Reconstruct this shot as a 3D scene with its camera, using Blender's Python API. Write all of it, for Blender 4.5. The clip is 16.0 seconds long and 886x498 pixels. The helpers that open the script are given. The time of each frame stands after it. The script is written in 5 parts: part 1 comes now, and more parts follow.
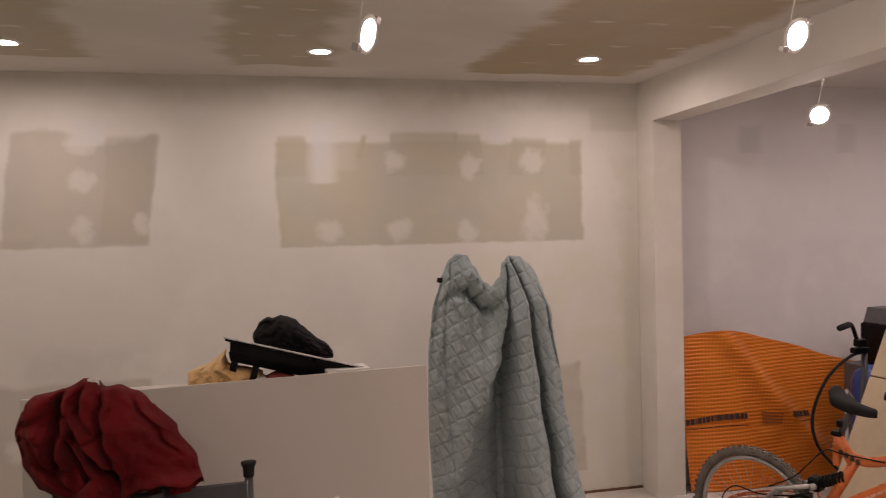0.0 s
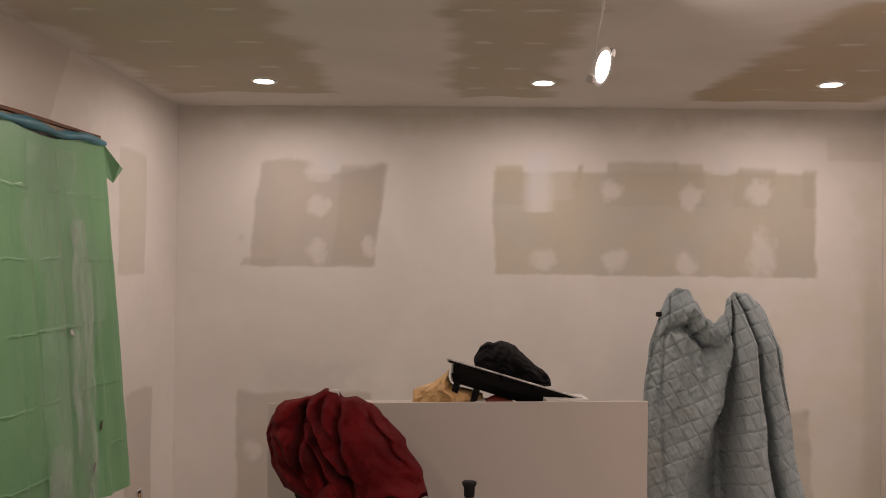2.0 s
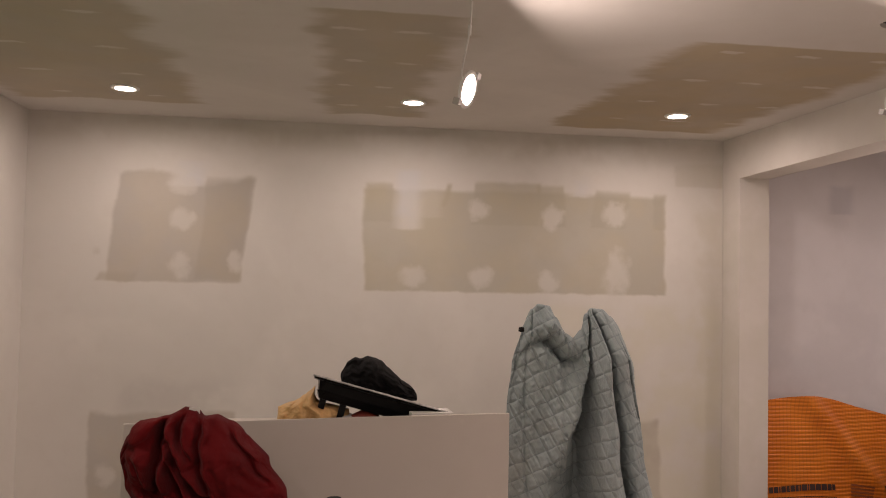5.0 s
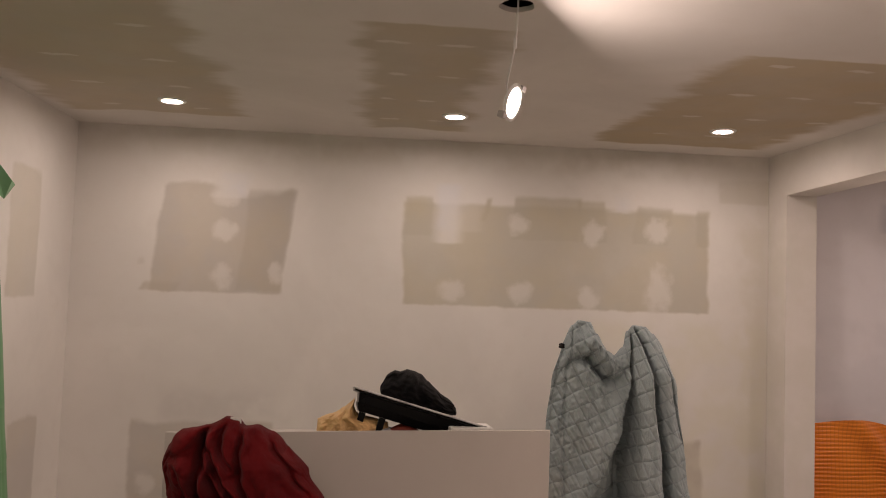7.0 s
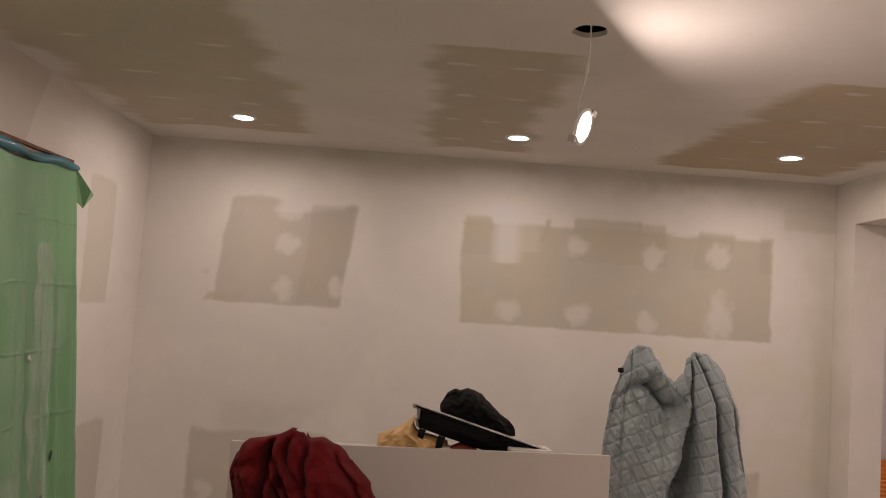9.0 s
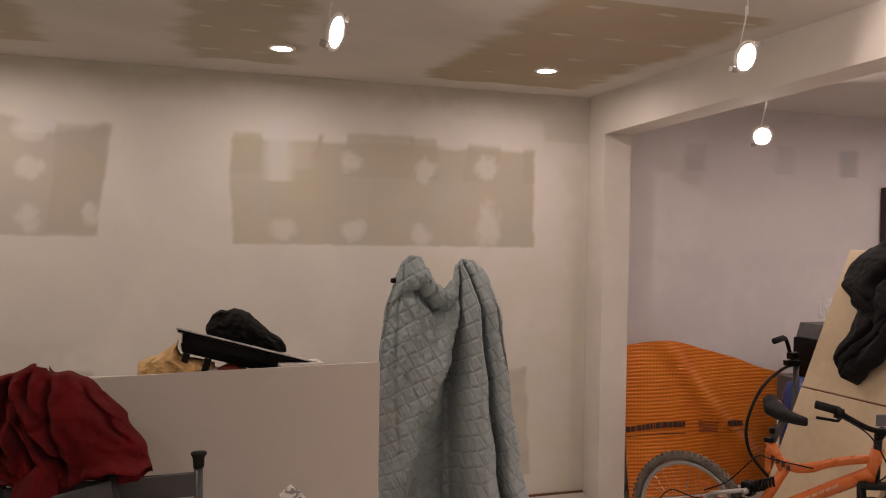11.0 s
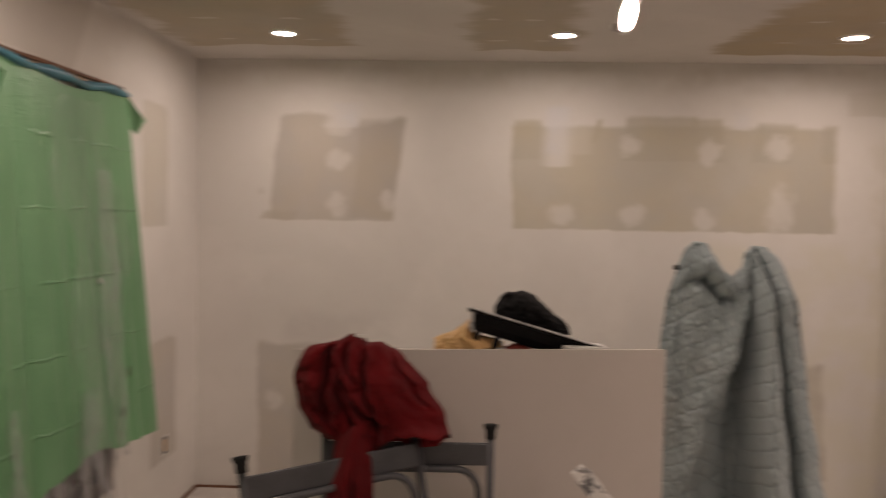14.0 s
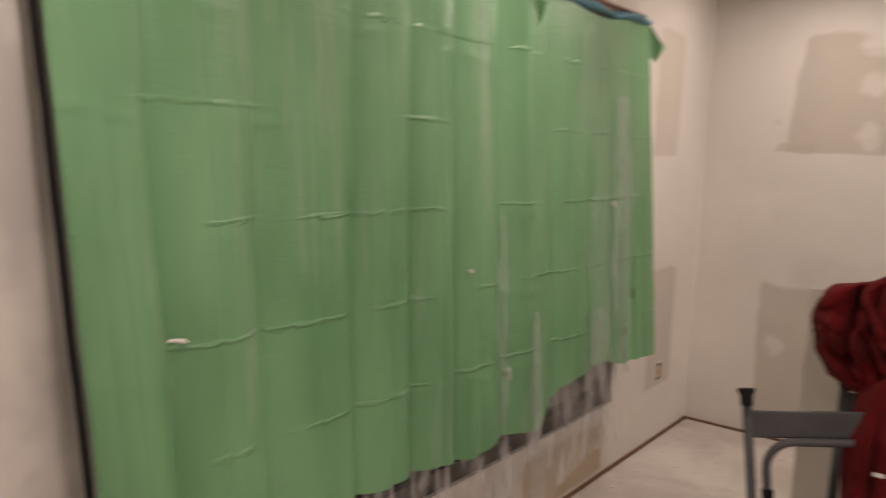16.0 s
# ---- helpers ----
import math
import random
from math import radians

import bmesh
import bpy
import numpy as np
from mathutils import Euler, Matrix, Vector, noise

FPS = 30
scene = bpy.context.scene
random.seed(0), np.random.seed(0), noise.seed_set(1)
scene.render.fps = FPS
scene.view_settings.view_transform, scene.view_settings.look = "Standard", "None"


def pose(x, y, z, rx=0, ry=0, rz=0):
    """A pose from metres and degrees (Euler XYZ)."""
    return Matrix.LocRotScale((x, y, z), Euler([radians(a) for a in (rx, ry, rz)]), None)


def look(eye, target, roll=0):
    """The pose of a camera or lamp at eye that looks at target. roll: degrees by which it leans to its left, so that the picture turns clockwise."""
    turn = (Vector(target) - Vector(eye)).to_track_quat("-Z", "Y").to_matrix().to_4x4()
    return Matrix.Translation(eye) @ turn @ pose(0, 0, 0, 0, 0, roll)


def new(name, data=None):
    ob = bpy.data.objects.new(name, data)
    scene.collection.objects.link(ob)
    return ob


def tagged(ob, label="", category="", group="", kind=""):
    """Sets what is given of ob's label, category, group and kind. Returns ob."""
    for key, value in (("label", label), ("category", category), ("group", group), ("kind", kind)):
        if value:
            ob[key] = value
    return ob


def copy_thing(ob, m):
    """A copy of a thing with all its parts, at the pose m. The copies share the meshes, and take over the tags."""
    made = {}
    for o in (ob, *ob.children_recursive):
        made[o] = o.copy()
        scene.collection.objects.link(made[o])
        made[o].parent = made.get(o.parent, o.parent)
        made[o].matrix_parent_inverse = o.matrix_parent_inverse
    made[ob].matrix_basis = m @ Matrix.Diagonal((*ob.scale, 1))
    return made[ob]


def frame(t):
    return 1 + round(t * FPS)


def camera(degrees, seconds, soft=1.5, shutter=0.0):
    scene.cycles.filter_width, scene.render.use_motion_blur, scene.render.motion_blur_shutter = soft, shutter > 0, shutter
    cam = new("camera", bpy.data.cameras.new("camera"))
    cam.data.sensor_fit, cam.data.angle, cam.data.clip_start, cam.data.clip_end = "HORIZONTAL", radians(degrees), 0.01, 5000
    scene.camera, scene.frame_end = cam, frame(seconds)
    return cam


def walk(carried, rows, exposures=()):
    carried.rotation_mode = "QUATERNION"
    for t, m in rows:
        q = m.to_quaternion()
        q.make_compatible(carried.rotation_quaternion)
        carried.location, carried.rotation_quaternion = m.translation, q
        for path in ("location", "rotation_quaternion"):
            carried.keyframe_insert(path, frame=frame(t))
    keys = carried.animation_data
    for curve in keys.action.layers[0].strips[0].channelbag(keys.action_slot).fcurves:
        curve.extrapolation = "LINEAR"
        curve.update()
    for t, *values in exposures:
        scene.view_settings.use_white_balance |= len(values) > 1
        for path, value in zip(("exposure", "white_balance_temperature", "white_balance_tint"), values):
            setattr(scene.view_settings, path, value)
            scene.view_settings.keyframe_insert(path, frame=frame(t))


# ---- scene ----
cam = camera(59.5, 16.0, soft=0.95, shutter=0.5)
PATH = [
    (0, (-1.112, 0.458, 1.601), (-0.659, 2.405, 1.548), -1.3),
    (0.5, (-1.119, 0.468, 1.607), (-0.605, 2.4, 1.557), -1.3),
    (1, (-1.181, 0.452, 1.619), (-0.961, 2.44, 1.651), -0.5),
    (1.5, (-1.203, 0.449, 1.611), (-1.234, 2.448, 1.654), 0.5),
    (2, (-1.196, 0.443, 1.608), (-1.248, 2.442, 1.628), 0.7),
    (2.5, (-1.151, 0.459, 1.606), (-0.921, 2.446, 1.627), 0.5),
    (3, (-1.138, 0.453, 1.603), (-0.758, 2.416, 1.635), 0.4),
    (3.5, (-1.177, 0.44, 1.604), (-0.913, 2.423, 1.62), 0.9),
    (6, (-1.192, 0.411, 1.6), (-0.91, 2.388, 1.719), 1.2),
    (6.5, (-1.218, 0.423, 1.606), (-1.021, 2.409, 1.735), 2.4),
    (7, (-1.204, 0.431, 1.595), (-1.02, 2.419, 1.703), 2.0),
    (7.5, (-1.196, 0.435, 1.602), (-1.041, 2.427, 1.689), 1.3),
    (8, (-1.204, 0.425, 1.599), (-1.005, 2.412, 1.718), 1.5),
    (8.5, (-1.248, 0.411, 1.602), (-1.093, 2.399, 1.755), 2.7),
    (9, (-1.261, 0.41, 1.601), (-1.204, 2.404, 1.746), 3.9),
    (9.5, (-1.232, 0.42, 1.58), (-1.047, 2.409, 1.662), 3.8),
    (10, (-1.191, 0.426, 1.574), (-0.734, 2.372, 1.607), 2.9),
    (12.5, (-1.149, 0.426, 1.561), (-0.529, 2.325, 1.487), 0.5),
    (13, (-1.149, 0.437, 1.554), (-0.554, 2.344, 1.466), -0.2),
    (13.5, (-1.164, 0.43, 1.563), (-0.759, 2.387, 1.481), -0.3),
    (14, (-1.229, 0.408, 1.57), (-1.31, 2.404, 1.489), 1.0),
    (14.5, (-1.273, 0.392, 1.569), (-1.657, 2.354, 1.497), 2.1),
    (15, (-1.251, 0.421, 1.563), (-1.683, 2.371, 1.473), 2.8),
    (15.3, (-1.238, 0.443, 1.54), (-1.845, 2.345, 1.408), 2.4),
    (15.5, (-1.219, 0.423, 1.534), (-2.055, 2.232, 1.366), 1.3),
    (16, (-1.3, 0.43, 1.502), (-2.508, 2.002, 1.242), 2.2),
]
walk(cam, [(t, look(eye, target, roll)) for t, eye, target, roll in PATH],
     [(0, 0.10, 6250, 13.5), (3.5, 0.09, 6280, 13.0), (6, 0.04, 6430, 12.0), (10, 0.01, 6400, 13.0),
      (12.5, 0.0, 6420, 11.0), (15, 0.0, 6450, 11.5), (15.5, 0.03, 6400, 13.0), (16, 0.42, 6380, 10.0)])

# ---- world and light ----
world = bpy.data.worlds.new("world")
scene.world = world
world.use_nodes = True
world.node_tree.nodes["Background"].inputs[0].default_value = (0.02, 0.025, 0.04, 1)
world.node_tree.nodes["Background"].inputs[1].default_value = 0.3
LAMP_RGB = (1.0, 0.805, 0.712)
LAMP_POWER = 345.0

# room: back wall, left wall, right beam, ceiling
D, XL, XR, H = 4.75, -2.805, 1.1, 2.44
YS, XE, GRAY = -2.2, 4.3, 4.70
BEAM_Z, NIB_Y, BEAM_W = 2.197, 4.55, 0.176


# ---- materials ----
class Nodes:
    """Small builder for shader trees."""

    def __init__(self, name):
        self.mat = bpy.data.materials.new(name)
        self.mat.use_nodes = True
        self.t = self.mat.node_tree
        self.bsdf = self.t.nodes["Principled BSDF"]

    def put(self, sock, v):
        if isinstance(v, bpy.types.NodeSocket):
            self.t.links.new(v, sock)
        else:
            sock.default_value = v

    def math(self, op, a, b=0.0, clamp=False):
        n = self.t.nodes.new("ShaderNodeMath")
        n.operation, n.use_clamp = op, clamp
        self.put(n.inputs[0], a)
        self.put(n.inputs[1], b)
        return n.outputs[0]

    def ramp(self, v, a, b, lo=0.0, hi=1.0):
        n = self.t.nodes.new("ShaderNodeMapRange")
        n.interpolation_type = "SMOOTHSTEP"
        for i, x in enumerate((v, a, b, lo, hi)):
            self.put(n.inputs[i], x)
        return n.outputs[0]

    def mix(self, f, a, b, blend="MIX"):
        n = self.t.nodes.new("ShaderNodeMix")
        n.data_type, n.blend_type = "RGBA", blend
        self.put(n.inputs[0], f)
        self.put(n.inputs[6], (*a, 1) if isinstance(a, tuple) and len(a) == 3 else a)
        self.put(n.inputs[7], (*b, 1) if isinstance(b, tuple) and len(b) == 3 else b)
        return n.outputs[2]

    def coord(self, kind="Object"):
        if kind == "World":
            return self.t.nodes.new("ShaderNodeNewGeometry").outputs["Position"]
        return self.t.nodes.new("ShaderNodeTexCoord").outputs[kind]

    def scaled(self, v, s):
        n = self.t.nodes.new("ShaderNodeMapping")
        self.put(n.inputs[0], v)
        n.inputs[3].default_value = s
        return n.outputs[0]

    def noise(self, vec, scale, detail=4.0, rough=0.55, distort=0.0):
        n = self.t.nodes.new("ShaderNodeTexNoise")
        self.put(n.inputs["Vector"], vec)
        n.inputs["Scale"].default_value, n.inputs["Detail"].default_value = scale, detail
        n.inputs["Roughness"].default_value, n.inputs["Distortion"].default_value = rough, distort
        return n.outputs["Fac"]

    def xyz(self, vec):
        n = self.t.nodes.new("ShaderNodeSeparateXYZ")
        self.put(n.inputs[0], vec)
        return n.outputs

    def bump(self, h, strength=0.3, dist=0.01):
        n = self.t.nodes.new("ShaderNodeBump")
        n.inputs["Strength"].default_value, n.inputs["Distance"].default_value = strength, dist
        self.put(n.inputs["Height"], h)
        self.t.links.new(n.outputs[0], self.bsdf.inputs["Normal"])

    def done(self, color, rough=0.6, metal=0.0, spec=None):
        self.put(self.bsdf.inputs["Base Color"], (*color, 1) if isinstance(color, tuple) else color)
        self.put(self.bsdf.inputs["Roughness"], rough)
        self.put(self.bsdf.inputs["Metallic"], metal)
        if spec is not None:
            self.bsdf.inputs["Specular IOR Level"].default_value = spec
        return self.mat


def plain(name, col, rough=0.6, metal=0.0, var=0.25, scale=14.0, bump=0.15, dist=0.004, spec=None):
    """A surface with grain at two scales."""
    m = Nodes(name)
    p = m.coord()
    a, b = m.noise(p, scale), m.noise(p, scale * 9, 3)
    f = m.math("ADD", m.math("MULTIPLY", a, 0.65), m.math("MULTIPLY", b, 0.35))
    dark = tuple(c * (1 - var) for c in col)
    light = tuple(min(1, c * (1 + var)) for c in col)
    c = m.mix(m.ramp(f, 0.3, 0.7), dark, light)
    if bump:
        m.bump(f, bump, dist)
    return m.done(c, m.ramp(a, 0.3, 0.7, max(0.05, rough - 0.08), min(1, rough + 0.08)), metal, spec)


def drywall(name, axes, base, patches=(), dots=(), swath=0.055, tints=(), ragged=0.35, edge=0.014, fingers=0.0):
    """Taped and mudded plasterboard: axes picks the two world axes of the surface; patches of bare paper
    (u0, u1, v0, v1, shear, ragged top, colour), filled screw heads (u, v, ru, rv)."""
    m = Nodes(name)
    p = m.coord("World")
    s = m.xyz(p)
    u, v = s[axes[0]], s[axes[1]]
    n1, n2, n3 = m.noise(p, 4.0, 3), m.noise(p, 11.0, 4), m.noise(m.scaled(p, (1, 1, 1)), 30.0, 3)
    big = m.noise(m.scaled(p, (0.6, 0.6, 0.75)), 1.6, 4, 0.55, 0.8)
    tone = m.mix(m.ramp(big, 0.35, 0.68), tuple(c * (1 - swath) for c in base), tuple(min(1, c * (1 + swath * 0.6)) for c in base))
    tone = m.mix(m.math("MULTIPLY", m.ramp(n2, 0.45, 0.75), 0.16), tone, tuple(c * f for c, f in zip(base, (0.86, 0.84, 0.80))))
    wob = m.math("MULTIPLY", m.math("SUBTRACT", n1, 0.5), 0.10)
    wob2 = m.math("MULTIPLY", m.math("SUBTRACT", n2, 0.5), 0.05)
    wob3 = m.math("MULTIPLY", m.math("SUBTRACT", m.noise(p, 1.7, 2), 0.5), 0.16)
    uu = m.math("ADD", u, m.math("ADD", m.math("MULTIPLY", wob, 0.15 + ragged), m.math("MULTIPLY", wob2, 0.3 + 0.5 * ragged)))
    if fingers:
        comb = m.noise(m.scaled(p, (0.35, 1.0, 1.0)), 5.0, 4, 0.55)
        uu = m.math("ADD", uu, m.math("MULTIPLY", m.math("SUBTRACT", comb, 0.5), fingers))
    firm = edge
    for u0, u1, v0, v1, shear, rag, col, strength in patches:
        edge = 0.040 if col is MUD else firm
        us = m.math("SUBTRACT", uu, m.math("MULTIPLY", m.math("SUBTRACT", v, v0), shear)) if shear else uu
        vt = m.math("ADD", v, m.math("ADD", m.math("MULTIPLY", wob, rag), m.math("ADD", m.math("MULTIPLY", wob3, rag), m.math("MULTIPLY", wob2, 0.35))))
        vb = m.math("ADD", v, m.math("MULTIPLY", wob2, 0.5))
        k = m.math("MULTIPLY", m.ramp(us, u0 - edge, u0 + edge), m.ramp(us, u1 + edge, u1 - edge))
        k = m.math("MULTIPLY", k, m.math("MULTIPLY", m.ramp(vb, v0 - 0.01, v0 + 0.01), m.ramp(vt, v1 + 0.018, v1 - 0.018)))
        worn = m.ramp(m.noise(p, 2.6, 4, 0.6), 0.2, 0.62, 0.80, 1.0)
        k = m.math("MULTIPLY", k, m.math("MULTIPLY", worn, strength))
        cc = m.mix(m.ramp(n1, 0.35, 0.65), col, tuple(c * f for c, f in zip(col, (0.95, 0.98, 1.06))))
        tone = m.mix(k, tone, cc)
    for du, dv, ru, rv in dots:
        a = m.math("DIVIDE", m.math("SUBTRACT", uu, du), ru)
        b = m.math("DIVIDE", m.math("SUBTRACT", m.math("ADD", v, wob2), dv), rv)
        r = m.math("ADD", m.math("MULTIPLY", a, a), m.math("MULTIPLY", b, b))
        tone = m.mix(m.ramp(m.math("ADD", r, m.math("MULTIPLY", m.math("SUBTRACT", m.noise(p, 17.0, 3), 0.5), 2.6)), 1.75, 0.15, 0.0, 0.62), tone, tuple(min(1, c * 1.0) for c in base))
    # Soft-edged rectangles of another tone, broken up by noise.
    for su0, su1, sv0, sv1, col, k0 in tints:
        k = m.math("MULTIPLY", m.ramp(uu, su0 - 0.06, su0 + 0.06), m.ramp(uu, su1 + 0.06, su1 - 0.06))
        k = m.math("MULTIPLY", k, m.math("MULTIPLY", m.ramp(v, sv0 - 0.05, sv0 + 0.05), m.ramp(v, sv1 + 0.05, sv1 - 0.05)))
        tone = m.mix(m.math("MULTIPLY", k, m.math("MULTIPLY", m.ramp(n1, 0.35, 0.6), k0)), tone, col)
    h = m.math("ADD", m.math("MULTIPLY", n3, 0.35), m.math("MULTIPLY", n2, 0.65))
    m.bump(h, 0.12, 0.006)
    return m.done(tone, 0.82, spec=0.25)


MUD = (0.73, 0.702, 0.653)
PAPER = (0.50, 0.455, 0.345)
PAPER_GREY = (0.50, 0.452, 0.375)
M_NORTH = drywall(
    "mudded_drywall_north", (0, 2), MUD,
    patches=((-2.40, -1.695, 1.545, 2.11, 0.13, 0.9, PAPER_GREY, 0.8), (-2.455, -2.25, 1.545, 1.59, 0.5, 0.2, PAPER_GREY, 0.7),
             (-2.455, -2.425, 1.685, 1.72, 0.0, 0.4, PAPER_GREY, 0.35), (-2.08, -1.90, 2.065, 2.20, 0.2, 0.3, MUD, 0.85),
             (-1.02, 0.745, 1.515, 2.088, -0.03, 0.35, PAPER, 0.84), (-1.02, -0.865, 1.9, 2.118, 0.0, 0.2, PAPER, 0.72),
             (-0.60, -0.57, 2.0, 2.128, 0.3, 0.2, PAPER, 0.8), (-0.41, -0.03, 1.9, 2.142, 0.05, 0.35, PAPER, 0.72),
             (-0.02, 0.14, 1.9, 2.130, -0.10, 0.25, PAPER, 0.72), (0.29, 0.50, 1.9, 2.112, 0.1, 0.4, PAPER, 0.72),
             (0.67, 0.74, 1.9, 2.108, 0.0, 0.2, PAPER, 0.72), (-0.845, -0.715, 1.865, 2.20, 0.02, 0.3, MUD, 0.72),
             (-0.71, -0.60, 1.93, 2.12, 0.0, 0.3, MUD, 0.22), (0.15, 0.27, 2.075, 2.2, 0.0, 0.2, MUD, 0.75),
             (-1.93, -1.695, 1.56, 2.125, 0.10, 0.4, (0.47, 0.42, 0.33), 0.5),
             (-2.45, -1.7, 0.06, 0.85, 0.0, 0.8, PAPER_GREY, 0.75), (0.3, 0.745, 0.14, 0.79, -0.06, 0.8, PAPER_GREY, 0.9),
             (0.80, 1.10, 2.16, 2.30, 0.0, 0.4, PAPER, 0.35)),
    dots=((-0.38, 1.985, 0.06, 0.055), (0.055, 1.955, 0.065, 0.07), (0.43, 1.985, 0.075, 0.07),
          (-0.76, 1.60, 0.075, 0.06), (-0.355, 1.60, 0.07, 0.06), (0.03, 1.575, 0.065, 0.06), (0.445, 1.63, 0.08, 0.13),
          (-2.01, 1.885, 0.065, 0.06), (-2.01, 1.63, 0.06, 0.065), (-1.72, 1.66, 0.045, 0.06), (-2.36, 0.52, 0.05, 0.06),
          (-2.0, 2.07, 0.08, 0.05)),
    # Second entry: darker along the top; last: olive low right of the blanket.
    tints=((-2.3, -1.6, 0.85, 1.02, (0.55, 0.52, 0.49), 0.4), (-2.8, 1.1, 2.28, 2.44, (0.60, 0.565, 0.50), 0.55),
            (0.92, 1.1, 0.0, 2.3, (0.64, 0.60, 0.50), 0.45), (0.05, 1.1, -0.1, 1.45, (0.70, 0.67, 0.545), 0.5)))
M_WEST = drywall(
    "mudded_drywall_west", (1, 2), MUD,
    patches=((4.02, 4.33, 1.50, 2.08, 0.0, 1.0, PAPER, 0.5), (4.12, 4.44, 0.30, 0.92, 0.0, 1.0, PAPER_GREY, 0.65),
             (2.96, 3.66, 0.03, 0.275, 0.0, 0.5, (0.46, 0.36, 0.22), 0.8), (2.2, 3.4, 2.12, 2.5, 0.5, 1.4, PAPER_GREY, 0.55),
             (-1.0, 1.0, 0.9, 2.2, 0.0, 1.0, PAPER_GREY, 0.35)),
    # Second entry puts the shade left of the sheet into the wall's colour.
    tints=((1.0, 3.9, 2.1, 2.44, (0.62, 0.56, 0.49), 0.4), (-0.5, 1.25, -0.1, 2.6, (0.53, 0.50, 0.48), 0.8)))
M_CEIL = drywall(
    "mudded_drywall_ceiling", (0, 1), (0.68, 0.645, 0.60),
    patches=((-2.72, -1.86, 2.30, 4.40, 0.0, 1.2, (0.47, 0.40, 0.29), 0.85), (-1.27, -0.79, 2.86, 4.46, 0.02, 1.0, (0.46, 0.40, 0.29), 0.9),
             (0.04, 0.95, 2.95, 4.52, -0.04, 1.0, (0.47, 0.39, 0.265), 0.95), (-0.02, 0.3, 3.9, 4.5, 0.0, 1.0, (0.47, 0.39, 0.265), 0.8),
             (-2.6, -1.9, 0.2, 1.7, 0.0, 1.0, (0.47, 0.40, 0.29), 0.85), (-1.2, -0.7, 0.3, 1.9, 0.0, 1.0, (0.46, 0.40, 0.29), 0.8)),
    ragged=0.8, edge=0.06, fingers=0.34, dots=tuple((x, y, 0.05, 0.016) for x in (-2.45, -2.05, -1.12, -0.92, 0.26, 0.55, 0.84) for y in (3.05, 3.45, 3.85, 4.25)))
M_GRAY = drywall("primed_grey_drywall", (0, 2), (0.70, 0.67, 0.68), swath=0.045, edge=0.035,
                 dots=(), tints=((1.2, 4.2, 0.4, 1.5, (0.60, 0.575, 0.585), 0.5),),
                 patches=tuple((x - 0.075, x + 0.075, 2.02, 2.20, 0.0, 0.4, (0.50, 0.475, 0.475), k) for x, k in ((1.84, 0.5), (2.53, 0.35), (3.05, 0.85))))
M_TRIM = drywall("corner_bead_mud", (1, 2), (0.73, 0.69, 0.64), swath=0.06, tints=((4.5, 4.8, 0.0, 2.2, (0.66, 0.63, 0.55), 0.5),))
# Base colour darker than the walls, for the shade on this board.
M_PANEL = drywall("shaded_half_wall", (0, 2), (0.545, 0.498, 0.452), swath=0.04)
M_WHITE = plain("white_enamel", (0.78, 0.77, 0.74), 0.35, var=0.04, bump=0.03)
M_BLACKPLASTIC = plain("black_plastic", (0.005, 0.005, 0.0052), 0.34, var=0.3, bump=0.03, spec=0.12)
# Pale base colour paints the bright highlight along the black tray's rim.
M_RIM = plain("highlight_pale_rim", (0.50, 0.49, 0.48), 0.3, var=0.5, scale=9, bump=0.02, spec=0.8)
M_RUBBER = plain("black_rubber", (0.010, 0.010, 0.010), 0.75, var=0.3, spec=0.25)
M_TYRE = plain("dusty_tyre", (0.14, 0.122, 0.105), 0.85, var=0.4, spec=0.2)
M_STEEL = plain("dark_grey_painted_steel", (0.062, 0.062, 0.066), 0.38, 0.2, var=0.15, bump=0.05)
M_ALLOY = plain("dusty_alloy", (0.42, 0.40, 0.38), 0.45, 0.8, var=0.2)
M_ORANGEPAINT = plain("orange_frame_paint", (0.55, 0.135, 0.025), 0.32, 0.0, var=0.12, bump=0.05)
M_BEIGE = plain("beige_board", (0.56, 0.45, 0.30), 0.6, var=0.10, scale=3.0, bump=0.08)
M_BAG = plain("tan_paper_bag", (0.64, 0.40, 0.17), 0.5, var=0.14, scale=16, bump=0.5, dist=0.01)
M_BLUE = plain("blue_plastic", (0.02, 0.05, 0.22), 0.35, var=0.15)
M_WOOD = plain("raw_brown_wood", (0.16, 0.075, 0.04), 0.75, var=0.4, scale=20)
M_PALEWOOD = plain("torn_pale_wood", (0.42, 0.30, 0.19), 0.8, var=0.35, scale=30, bump=0.5)
M_BLUETAPE = plain("blue_film", (0.055, 0.20, 0.26), 0.4, var=0.25, bump=0.3)
M_DARKWOOD = plain("dark_brown_door", (0.035, 0.022, 0.018), 0.5, var=0.25)
M_GASKET = plain("grey_tool_plastic", (0.10, 0.10, 0.105), 0.5, var=0.2)
M_RED = plain("dull_red", (0.16, 0.025, 0.015), 0.6, var=0.2)
M_PAPERWHITE = plain("white_paper", (0.72, 0.70, 0.66), 0.7, var=0.06)
M_INK = plain("dark_print", (0.05, 0.025, 0.02), 0.6, var=0.2, bump=0)
M_FADEDPALE = plain("worn_pale_print", (0.55, 0.33, 0.22), 0.5, var=0.3, bump=0)
M_FADED = plain("faded_print", (0.25, 0.07, 0.02), 0.6, var=0.2, bump=0)
# Near-black for the night outside, the outlet box's shade and a tag.
M_NEAR_BLACK = plain("near_black", (0.012, 0.010, 0.010), 0.9)
M_HOLE = plain("dark_ceiling_slab", (0.03, 0.022, 0.018), 0.9, bump=0)


